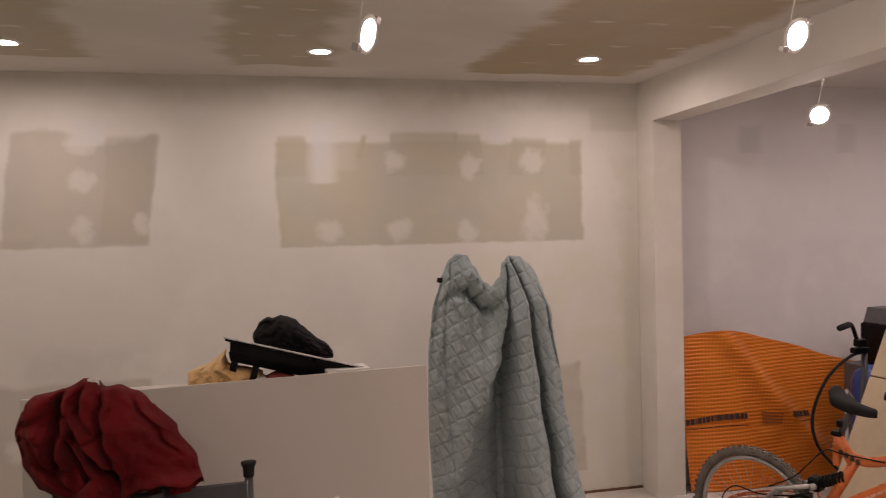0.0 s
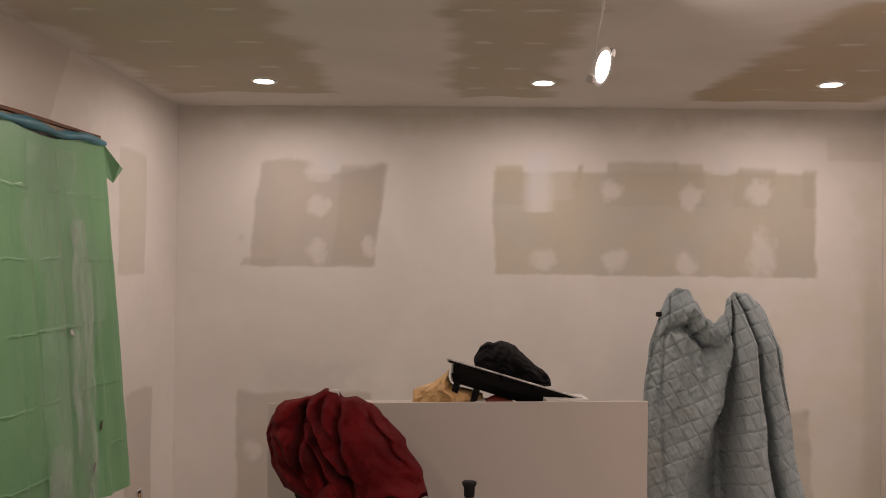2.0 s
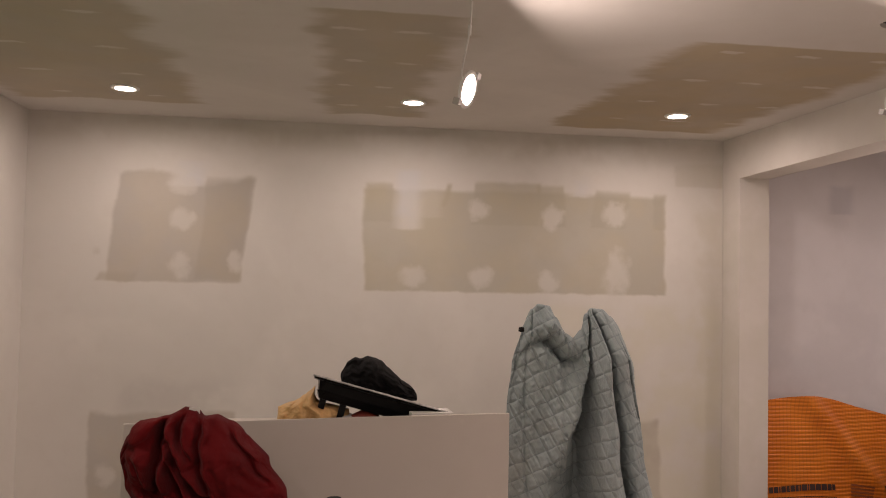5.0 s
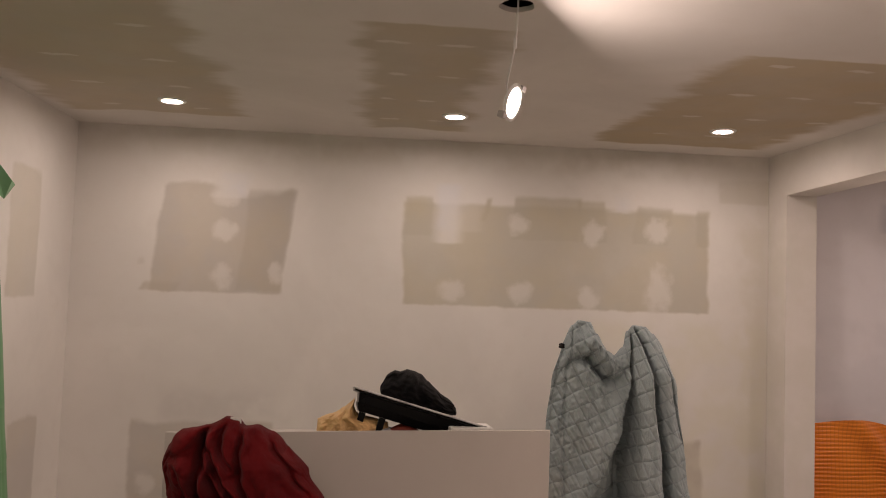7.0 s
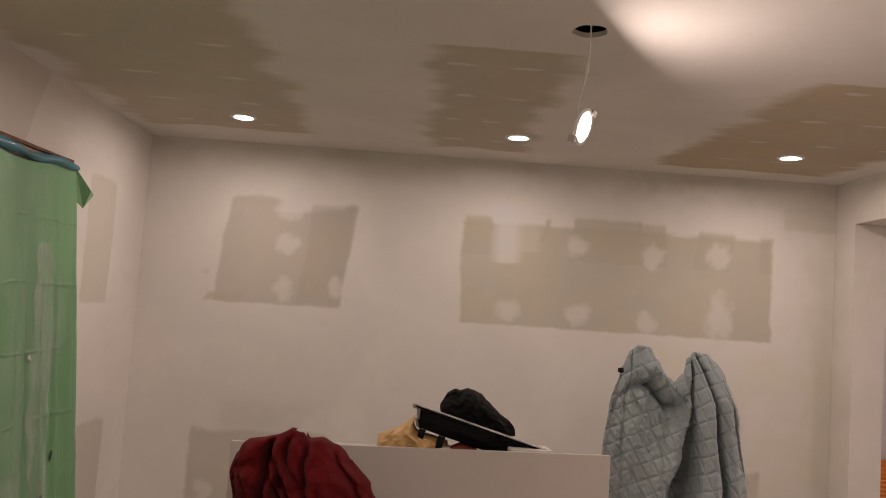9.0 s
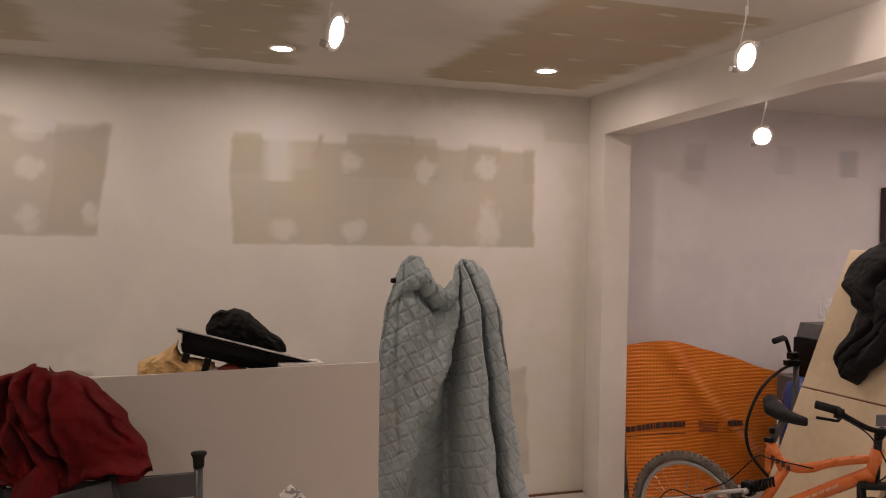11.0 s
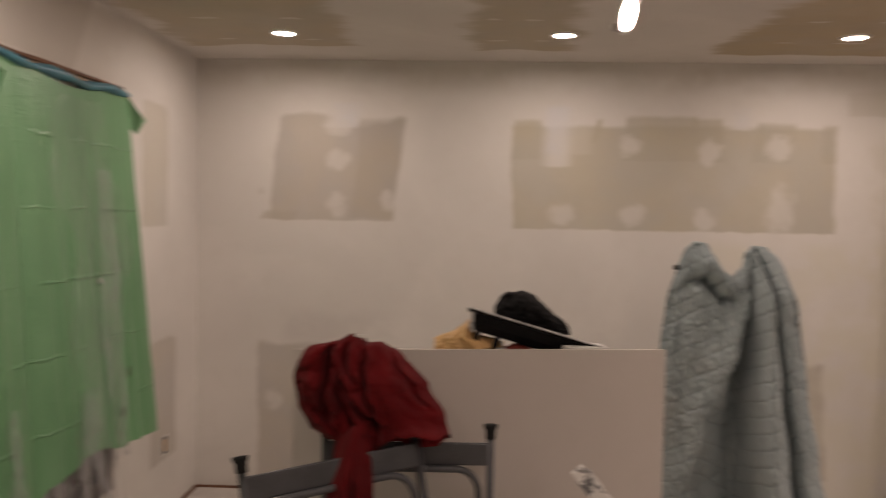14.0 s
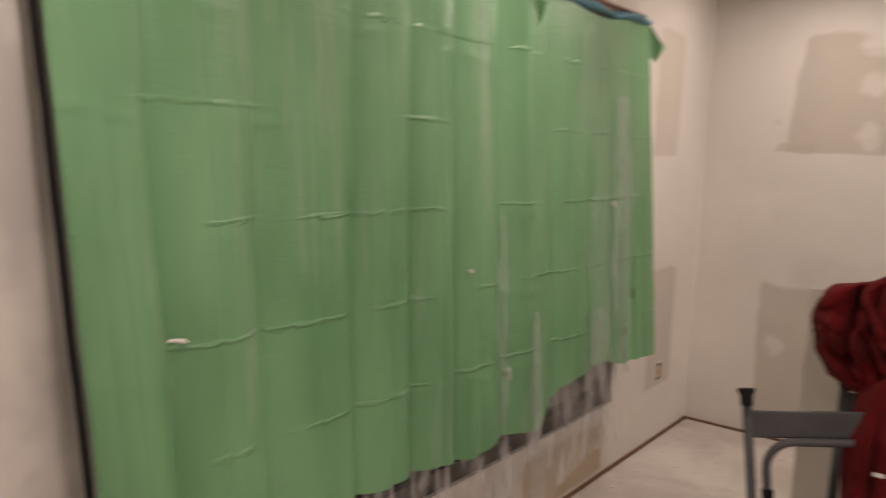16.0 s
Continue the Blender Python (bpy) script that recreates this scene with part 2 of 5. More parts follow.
def fabric(name, col, var=0.25, fuzz=240.0, strength=0.6, sheen=0.4, big=5.0):
    m = Nodes(name)
    p = m.coord()
    a, b, c = m.noise(p, big, 4), m.noise(p, fuzz, 3, 0.7), m.noise(p, fuzz * 0.22, 4, 0.65)
    t = m.mix(m.ramp(a, 0.3, 0.7), tuple(x * (1 - var) for x in col), tuple(min(1, x * (1 + var)) for x in col))
    t = m.mix(m.math("MULTIPLY", m.ramp(b, 0.4, 0.75), 0.35), t, tuple(min(1, x * 1.5) for x in col))
    m.bump(m.math("ADD", m.math("MULTIPLY", b, 0.5), c), strength, 0.004)
    m.bsdf.inputs["Sheen Weight"].default_value = sheen
    m.bsdf.inputs["Sheen Roughness"].default_value = 0.5
    return m.done(t, 0.92, spec=0.15)


def quilted():
    """Padded cloth stitched in a diamond grid, soiled here and there."""
    m = Nodes("grey_green_quilt")
    p = m.coord()
    x, y, z = m.xyz(p)
    x = m.math("SUBTRACT", x, m.math("MULTIPLY", y, 0.55))
    wander = m.math("MULTIPLY", m.math("SUBTRACT", m.noise(p, 7.0, 2), 0.5), 0.03)
    z = m.math("ADD", z, wander)
    near = None
    for k, pitch in ((-0.48, 0.070), (1.25, 0.100)):
        f = m.math("ADD", m.math("DIVIDE", m.math("ADD", z, m.math("MULTIPLY", x, k)), pitch), 200.0)
        f = m.math("MULTIPLY", m.math("PINGPONG", f, 0.5), 2.0)
        near = f if near is None else m.math("MINIMUM", near, f)
    pad = m.math("POWER", m.ramp(near, 0.0, 0.42), 0.6)
    a, b, c = m.noise(p, 4.0, 4), m.noise(p, 300, 3, 0.7), m.noise(m.scaled(p, (1.0, 1.0, 0.4)), 60.0, 3, 0.6)
    t = m.mix(m.ramp(a, 0.3, 0.7), (0.300, 0.356, 0.364), (0.372, 0.428, 0.432))
    t = m.mix(m.math("MULTIPLY", m.ramp(m.noise(p, 2.3, 5, 0.6), 0.52, 0.72), 0.45), t, (0.31, 0.30, 0.265))
    t = m.mix(m.ramp(near, 0.10, 0.01, 0.0, 0.30), t, (0.17, 0.20, 0.205))
    m.bump(m.math("ADD", m.math("MULTIPLY", pad, 1.0), m.math("ADD", m.math("MULTIPLY", c, 0.9), m.math("MULTIPLY", b, 0.10))), 0.62, 0.010)
    m.bsdf.inputs["Sheen Weight"].default_value = 0.15
    return m.done(t, 0.92, spec=0.15)


M_QUILT = quilted()
M_FLEECE = fabric("dark_red_fleece", (0.098, 0.0036, 0.0050), 0.3, 320, 0.8, 0.03)
M_BLACKCLOTH = fabric("black_cloth", (0.008, 0.0075, 0.008), 0.35, 260, 0.5, 0.03)


def green_sheet():
    m = Nodes("green_plastic_sheet")
    p = m.coord("World")
    a, b = m.noise(m.scaled(p, (1, 1, 0.35)), 3.0, 3), m.noise(p, 26.0, 3)
    crinkle = m.noise(m.scaled(p, (1, 0.5, 2.4)), 16.0, 3, 0.5, 1.2)
    t = m.mix(m.ramp(a, 0.3, 0.7), (0.130, 0.300, 0.141), (0.182, 0.379, 0.190))
    s = m.xyz(p)
    # Pale streaks paint the dusty clear film's haze into the sheet's colour.
    film_haze = m.noise(m.scaled(p, (1, 1.6, 0.16)), 4.2, 5, 0.65)
    t = m.mix(m.ramp(film_haze, 0.54, 0.74, 0.0, 0.42), t, (0.40, 0.47, 0.38))
    lines = None
    for z in (0.80, 1.06, 1.32, 1.58, 1.84):
        k = m.ramp(m.math("ABSOLUTE", m.math("SUBTRACT", m.math("ADD", s[2], m.math("MULTIPLY", crinkle, 0.03)), z + 0.015)), 0.009, 0.0)
        lines = k if lines is None else m.math("ADD", lines, k)
    h = m.math("ADD", m.math("MULTIPLY", b, 0.12), m.math("ADD", m.math("MULTIPLY", crinkle, 0.25), m.math("MULTIPLY", lines, m.ramp(m.noise(p, 5.0, 2), 0.42, 0.62, 0.0, 1.3))))
    m.bump(h, 0.42, 0.012)
    m.bsdf.inputs["Transmission Weight"].default_value = 0.0
    return m.done(t, m.ramp(a, 0.3, 0.7, 0.32, 0.42), spec=0.5)


M_GREEN = green_sheet()


def clear_plastic(name, density=0.3):
    m = Nodes(name)
    p = m.coord("World")
    n = m.noise(m.scaled(p, (1, 3, 0.6)), 7.0, 4)
    m.bump(n, 0.5, 0.02)
    m.bsdf.inputs["Alpha"].default_value = 1
    m.put(m.bsdf.inputs["Alpha"], m.ramp(n, 0.40, 0.66, 0.06, density))
    return m.done((0.75, 0.75, 0.76), 0.15, spec=0.6)


M_CLEAR = clear_plastic("clear_poly_film", 0.55)
M_THIN = clear_plastic("thin_poly_film", 0.10)
M_HAZE = clear_plastic("hazy_poly_strip", 0.24)


def glass(name):
    m = Nodes(name)
    m.bsdf.inputs["Transmission Weight"].default_value = 1.0
    return m.done((0.9, 0.95, 0.93), 0.02)


M_GLASS = glass("window_glass")


def concrete():
    m = Nodes("dusty_concrete")
    p = m.coord("World")
    a, b, c = m.noise(p, 1.6, 5, 0.6, 0.4), m.noise(p, 22, 4, 0.7), m.noise(p, 90, 2)
    t = m.mix(m.ramp(a, 0.35, 0.65), (0.52, 0.475, 0.43), (0.70, 0.66, 0.61))
    t = m.mix(m.math("MULTIPLY", m.ramp(b, 0.60, 0.68), 0.5), t, (0.34, 0.28, 0.22))
    m.bump(m.math("ADD", b, m.math("MULTIPLY", c, 0.4)), 0.35, 0.006)
    return m.done(t, 0.85, spec=0.2)


M_FLOOR = concrete()


def lamp_lens():
    m = Nodes("lit_led_lens")
    m.bsdf.inputs["Emission Color"].default_value = (*LAMP_RGB, 1)
    m.bsdf.inputs["Emission Strength"].default_value = LAMP_POWER
    return m.done((0.9, 0.9, 0.9), 0.4)


M_LENS = lamp_lens()


# ---- mesh helpers ----
def finish(name, bm, mat, smooth=False):
    me = bpy.data.meshes.new(name)
    bmesh.ops.recalc_face_normals(bm, faces=bm.faces[:])
    if smooth:
        for f in bm.faces:
            f.smooth = True
    bm.to_mesh(me)
    bm.free()
    if mat:
        me.materials.append(mat)
    return me


def part(name, bm, mat, parent=None, label="", smooth=False):
    ob = new(name, finish(name, bm, mat, smooth))
    if parent:
        ob.parent = parent
    return tagged(ob, label) if label else ob


def thing(name, label, category, at=(0, 0, 0), rz=0.0, group=""):
    ob = new(name)
    ob.matrix_basis = pose(*at, 0, 0, rz)
    return tagged(ob, label, category, group)


def add_box(bm, a, b, bevel=0.0, m=None):
    vs = bmesh.ops.create_cube(bm, size=1)["verts"]
    for v in vs:
        v.co = Vector([(a[i] + b[i]) / 2 + v.co[i] * (b[i] - a[i]) for i in range(3)])
    if bevel:
        es = list({e for v in vs for e in v.link_edges})
        r = bmesh.ops.bevel(bm, geom=es, offset=bevel, segments=2, affect="EDGES", profile=0.5)
        vs = list({v for f in r["faces"] for v in f.verts} | {v for v in vs if v.is_valid})
    if m:
        for v in vs:
            v.co = m @ v.co
    return bm


def box(a, b, bevel=0.0, m=None):
    return add_box(bmesh.new(), a, b, bevel, m)


def add_tube(bm, pts, r, seg=10, closed=False, cap=True):
    """A tube along points; r a radius or a list of radii."""
    pts = [Vector(p) for p in pts]
    n = len(pts)
    rs = r if isinstance(r, (list, tuple)) else [r] * n
    rings, up = [], None
    for i, p in enumerate(pts):
        a = pts[(i - 1) % n] if closed or i else p
        b = pts[(i + 1) % n] if closed or i < n - 1 else p
        d = (b - a).normalized()
        if up is None:
            up = d.orthogonal().normalized()
        up = (up - d * up.dot(d)).normalized()
        side = d.cross(up)
        rings.append([bm.verts.new(p + (up * math.cos(t) + side * math.sin(t)) * rs[i]) for t in (2 * math.pi * k / seg for k in range(seg))])
    for i in range(n if closed else n - 1):
        a, b = rings[i], rings[(i + 1) % n]
        for k in range(seg):
            bm.faces.new((a[k], a[(k + 1) % seg], b[(k + 1) % seg], b[k]))
    if cap and not closed:
        bm.faces.new(rings[0][::-1])
        bm.faces.new(rings[-1])
    return bm


def tube(pts, r, seg=10, closed=False):
    return add_tube(bmesh.new(), pts, r, seg, closed)


def spline(keys, n=24):
    """Catmull-Rom points through keys."""
    k = [Vector(p) for p in keys]
    k = [k[0] * 2 - k[1]] + k + [k[-1] * 2 - k[-2]]
    out = []
    for i in range(1, len(k) - 2):
        for j in range(n):
            t = j / n
            a, b, c, d = k[i - 1:i + 3]
            out.append(0.5 * ((2 * b) + (c - a) * t + (2 * a - 5 * b + 4 * c - d) * t * t + (3 * b - a - 3 * c + d) * t ** 3))
    return out + [k[-2]]


def lathe(profile, seg=32, m=None):
    """Turned shape about z from (radius, height) pairs."""
    bm = bmesh.new()
    rings = []
    for r, z in profile:
        rings.append([bm.verts.new((r * math.cos(t), r * math.sin(t), z)) for t in (2 * math.pi * k / seg for k in range(seg))] if r > 1e-5 else [bm.verts.new((0, 0, z))])
    for a, b in zip(rings, rings[1:]):
        for k in range(seg):
            q = [a[k % len(a)], a[(k + 1) % len(a)], b[(k + 1) % len(b)], b[k % len(b)]]
            q = [v for i, v in enumerate(q) if v not in q[:i]]
            if len(q) > 2:
                bm.faces.new(q)
    if m:
        bm.transform(m)
    return bm


def lerp_keys(keys, x):
    """Piecewise smooth value at x of (x, value) keys in rising order."""
    if x <= keys[0][0]:
        return keys[0][1]
    for (a, va), (b, vb) in zip(keys, keys[1:]):
        if x <= b:
            t = (x - a) / (b - a)
            t = t * t * (3 - 2 * t)
            return va + (vb - va) * t
    return keys[-1][1]


def drape(left, right, top, low, ymid, bulge, folds, nu=70, nv=80, m=None):
    """Hanging cloth: left and right edges by height, the top line and the hem by u, middle depth and front fullness, folds(u, v, x, z) towards the front."""
    bm = bmesh.new()
    rows = []
    for j in range(nv + 1):
        v = j / nv
        ring = []
        for side in (0, 1):
            for i in range(nu + 1):
                if side and i in (0, nu):
                    continue
                u = i / nu if not side else 1 - i / nu
                zt, zb = lerp_keys(top, u), lerp_keys(low, u)
                z = zt + (zb - zt) * (v ** 1.0)
                x = lerp_keys(left, z) * (1 - u) + lerp_keys(right, z) * u
                w = math.sqrt(max(0.0, 1 - (2 * u - 1) ** 2))
                full = bulge * w * min(1.0, math.sqrt(v * 3.0)) if v < 1 / 3 else bulge * w
                full += 0.012 * w
                y = ymid(u, v)
                if side:
                    y += full * 0.8
                else:
                    y -= full + folds(u, v, x, z) * min(1, w * 2.5)
                ring.append(bm.verts.new((x, y, z)))
        rows.append(ring)
    k = len(rows[0])
    for a, b in zip(rows, rows[1:]):
        for i in range(k):
            bm.faces.new((a[i], a[(i + 1) % k], b[(i + 1) % k], b[i]))
    for ring in (rows[0], rows[-1]):
        n = nu
        lo = lambda i: ring[(len(ring) - i) % len(ring)]
        for i in range(n):
            q = [ring[i], ring[i + 1], lo(i + 1), lo(i)]
            q = [x for c, x in enumerate(q) if x not in q[:c]]
            if len(q) > 2:
                try:
                    bm.faces.new(q)
                except ValueError:
                    pass
    if m:
        bm.transform(m)
    return bm


def ridge(x, w):
    return math.exp(-(x / w) ** 2)


# ---- structure ----
def structure(name, bm, mat, label, parent=None):
    return tagged(part(name, bm, mat, parent), label, kind="structure")


structure("floor", box((XL - 0.3, YS - 0.2, -0.12), (XE + 0.2, D + 0.2, 0.0)), M_FLOOR, "dusty pale concrete floor with plaster crumbs")
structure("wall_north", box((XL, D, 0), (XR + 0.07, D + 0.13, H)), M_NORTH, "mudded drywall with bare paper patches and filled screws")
structure("wall_north_grey", box((XR + 0.07, GRAY, 0), (XE, GRAY + 0.18, H)), M_GRAY, "unseen grey drywall added to close the right room with darker spots")
# East and south walls are unseen, added to close the room round the camera.
structure("wall_east", box((XE, YS, 0), (XE + 0.12, GRAY, H)), M_GRAY, "unseen grey drywall added to close the right room")
structure("wall_south", box((XL, YS - 0.12, 0), (XE, YS, H)), M_NORTH, "unseen mudded drywall added behind the camera")

# left wall round the window opening
WY0, WY1, WZ0, WZ1 = 1.29, 3.73, 0.34, 2.05
bm = box((XL - 0.16, YS, 0), (XL, WY0, H))
add_box(bm, (XL - 0.16, WY1, 0), (XL, D + 0.13, H))
add_box(bm, (XL - 0.16, WY0, 0), (XL, WY1, WZ0))
add_box(bm, (XL - 0.16, WY0, WZ1), (XL, WY1, H))
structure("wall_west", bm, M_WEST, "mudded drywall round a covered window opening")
win = tagged(new("window_1"), "dark window behind plastic sheeting at night", kind="structure")
fr = bmesh.new()
for a, b in (((WY0, WZ0), (WY1, WZ0 + 0.07)), ((WY0, WZ1 - 0.07), (WY1, WZ1)), ((WY0, WZ0 + 0.07), (WY0 + 0.07, WZ1 - 0.07)), ((WY1 - 0.07, WZ0 + 0.07), (WY1, WZ1 - 0.07))):
    add_box(fr, (XL - 0.075, a[0], a[1]), (XL - 0.018, b[0], b[1]))
part("window_frame", fr, M_DARKWOOD, win)
for y in (2.05, 2.9):
    part("mullion", box((XL - 0.07, y - 0.03, WZ0 + 0.07), (XL - 0.022, y + 0.03, WZ1 - 0.07)), M_DARKWOOD, win)
for a, b in ((WY0 + 0.07, 2.02), (2.08, 2.87), (2.93, WY1 - 0.07)):
    part("pane", box((XL - 0.052, a, WZ0 + 0.07), (XL - 0.045, b, WZ1 - 0.07)), M_GLASS, win)
structure("backdrop", box((XL - 1.2, -1.0, -0.5), (XL - 1.15, 6.5, 3.2)), M_NEAR_BLACK, "dark night outside the window")

# beam, nib and ceiling; the beam's skew and rising underside fit the camera's view
bm = box((0, 0, BEAM_Z), (BEAM_W, 1, H))
for v in bm.verts:
    y = NIB_Y - (NIB_Y - YS) * (1 - v.co.y) if v.co.y > 0.5 else YS
    v.co = Vector((v.co.x + XR + 0.018 * (NIB_Y - y), y, v.co.z + (0.019 * (NIB_Y - y) if v.co.z < H - 0.01 else 0.0)))
structure("beam", bm, M_TRIM, "mudded drywall beam over the wide opening")
structure("wall_nib", box((XR, NIB_Y, 0), (XR + BEAM_W, D - 0.002, H)), M_TRIM, "short mudded wall stub beside the opening")
HOLES = ((-0.805, 2.645), (0.585, 2.645), (1.83, 4.02))
xs = sorted({XL - 0.2, XE + 0.2, *[x + s * 0.1 for x, _ in HOLES for s in (-1, 1)]})
ys = sorted({YS - 0.2, D + 0.2, *[y + s * 0.1 for _, y in HOLES for s in (-1, 1)]})
bm = bmesh.new()
for x0, x1 in zip(xs, xs[1:]):
    for y0, y1 in zip(ys, ys[1:]):
        c = [h for h in HOLES if abs((x0 + x1) / 2 - h[0]) < 0.02 and abs((y0 + y1) / 2 - h[1]) < 0.02 and x1 - x0 < 0.21 and y1 - y0 < 0.21]
        if not c:
            bm.faces.new([bm.verts.new((x, y, H)) for x, y in ((x0, y0), (x1, y0), (x1, y1), (x0, y1))])
            continue
        inner, outer, upper = [], [], []
        for k in range(32):
            t = 2 * math.pi * k / 32
            cx, sy = math.cos(t), math.sin(t)
            q = 0.1 / max(abs(cx), abs(sy))
            r = 0.052 + 0.002 * math.sin(5 * t)
            inner.append(bm.verts.new((c[0][0] + r * cx, c[0][1] + r * sy, H)))
            outer.append(bm.verts.new((c[0][0] + q * cx, c[0][1] + q * sy, H)))
            upper.append(bm.verts.new((c[0][0] + r * cx, c[0][1] + r * sy, H + 0.016)))
        for k in range(32):
            n = (k + 1) % 32
            bm.faces.new((inner[k], outer[k], outer[n], inner[n]))
            bm.faces.new((upper[k], inner[k], inner[n], upper[n]))
structure("ceiling", bm, M_CEIL, "drywall ceiling with bare patches and lamp holes")
# Near-black colour gives the space above the lamp holes its darkness.
structure("dark_ceiling_slab", box((XL - 0.3, YS - 0.3, H + 0.14), (XE + 0.3, D + 0.3, H + 0.2)), M_HOLE, "near-black slab for the unlit space above the ceiling board")
# Brown strips: the wood edge, and the floor gap's shade put in as colour.
bm = box((XL, D - 0.012, 0.0), (XR, D - 0.001, 0.012))
structure("floor_gap_north", bm, M_WOOD, "brown wood strip in the gap under the drywall")
structure("floor_gap_west", box((XL + 0.001, YS, 0.0), (XL + 0.010, D - 0.013, 0.016)), M_WOOD, "dark strip standing in for the shaded gap under the left drywall")


# ---- half wall ----
hw = thing("half_wall", "low drywall half wall holding tools and cloth", "half wall", (-1.2175, 3.0, 0))
bm = box((-0.6175, 0, 0), (0.632, 0.0127, 1.129), 0.002)
for v in bm.verts:
    v.co.z += 0.014 * (v.co.x / 0.6175) * (v.co.z > 0.5)
part("front_board", bm, M_PANEL, hw)
part("body", box((-0.6165, 0.0135, 0), (0.631, 0.40, 1.06), 0.004), M_PANEL, hw)


# ---- lamps ----
def downlight(x, y):
    t = thing("recessed_downlight", "round white slim recessed downlight, lit; unseen copies are added fill", "ceiling light", (x, y, H), group="ceiling downlights")
    part("trim_ring", lathe(((0.041, -0.002), (0.044, -0.007), (0.058, -0.008), (0.064, -0.004), (0.065, 0.0))), M_WHITE, t, smooth=True)
    part("lens", lathe(((0.0, -0.0045), (0.042, -0.0035))), M_LENS, t, "glowing diffuser")
    return t


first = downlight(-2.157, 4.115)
# Unseen lamps added to brighten the rooms, except y 4.115 and (-2.2, 2.61).
SPOTS_AND_FILL = ((2.5, 3.35), (-0.826, 4.115), (0.518, 4.115), (-2.2, 2.61), (-2.2, 0.95), (-0.82, 1.0), (0.52, 1.0), (0.52, -0.5), (-0.82, -0.5), (2.45, 2.3), (1.9, 2.9), (3.4, 3.6), (3.4, 1.9), (2.45, 1.2))
for x, y in SPOTS_AND_FILL:
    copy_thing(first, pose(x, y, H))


def hanging_light(x, y, z, normal, hole):
    """A slim LED panel out of its hole, hanging by its cable with the clips open."""
    t = thing("hanging_led_light", "slim round LED light hanging by its cable, lit", "ceiling light", (x, y, z), group="hanging lights")
    n = Vector(normal).normalized()
    m = n.to_track_quat("Z", "Y").to_matrix().to_4x4()
    part("housing", lathe(((0.0, -0.012), (0.042, -0.012), (0.048, -0.006), (0.057, -0.002), (0.057, 0.003), (0.047, 0.004), (0.042, 0.0015)), m=m), M_WHITE, t, smooth=True)
    part("lens", lathe(((0.0, 0.0035), (0.043, 0.003)), m=m), M_LENS, t, "glowing diffuser")
    side = n.cross(Vector((0, 0, 1))).normalized()
    up = side.cross(n)
    for k, s in (("spring_clip", 1), ("spring_clip", -1)):
        c = (up * 0.76 - side * 0.65).normalized() * 0.064 * s
        bm = box((-0.013, -0.008, -0.014), (0.013, 0.012, 0.006), 0.002)
        bm.transform(Matrix.Translation(c) @ m)
        part(k, bm, M_ALLOY, t, "bent metal spring clip")
    a = -n * 0.012 + up * 0.01
    h = Vector((hole[0] - x, hole[1] - y, H + 0.10 - z))
    part("cable", tube(spline([a, a + Vector((0, 0, 0.04)) - n * 0.012, h * 0.45, h * 0.75 + Vector((0.004, 0, 0)), h], 8), 0.0028, 6), M_WHITE, t, smooth=True)
    part("connector", tube([h * 0.42, h * 0.50], 0.0055, 8), M_WHITE, t)
    return t


hanging_light(-0.803, 2.676, 2.160, (0.83, -0.50, -0.28), HOLES[0])
hanging_light(0.595, 2.66, 2.20, (0.26, -0.93, -0.33), HOLES[1])
hanging_light(1.83, 4.08, 2.165, (-0.42, -0.88, -0.22), HOLES[2])


# ---- green plastic over the window ----
SHEET_Y0, SHEET_Y1 = 1.085, 3.79
HEM = ((1.1, 0.52), (1.8, 0.55), (2.2, 0.54), (2.42, 0.505), (2.58, 0.53), (2.82, 0.50), (2.98, 0.62), (3.25, 0.66), (3.55, 0.60), (3.85, 0.59))


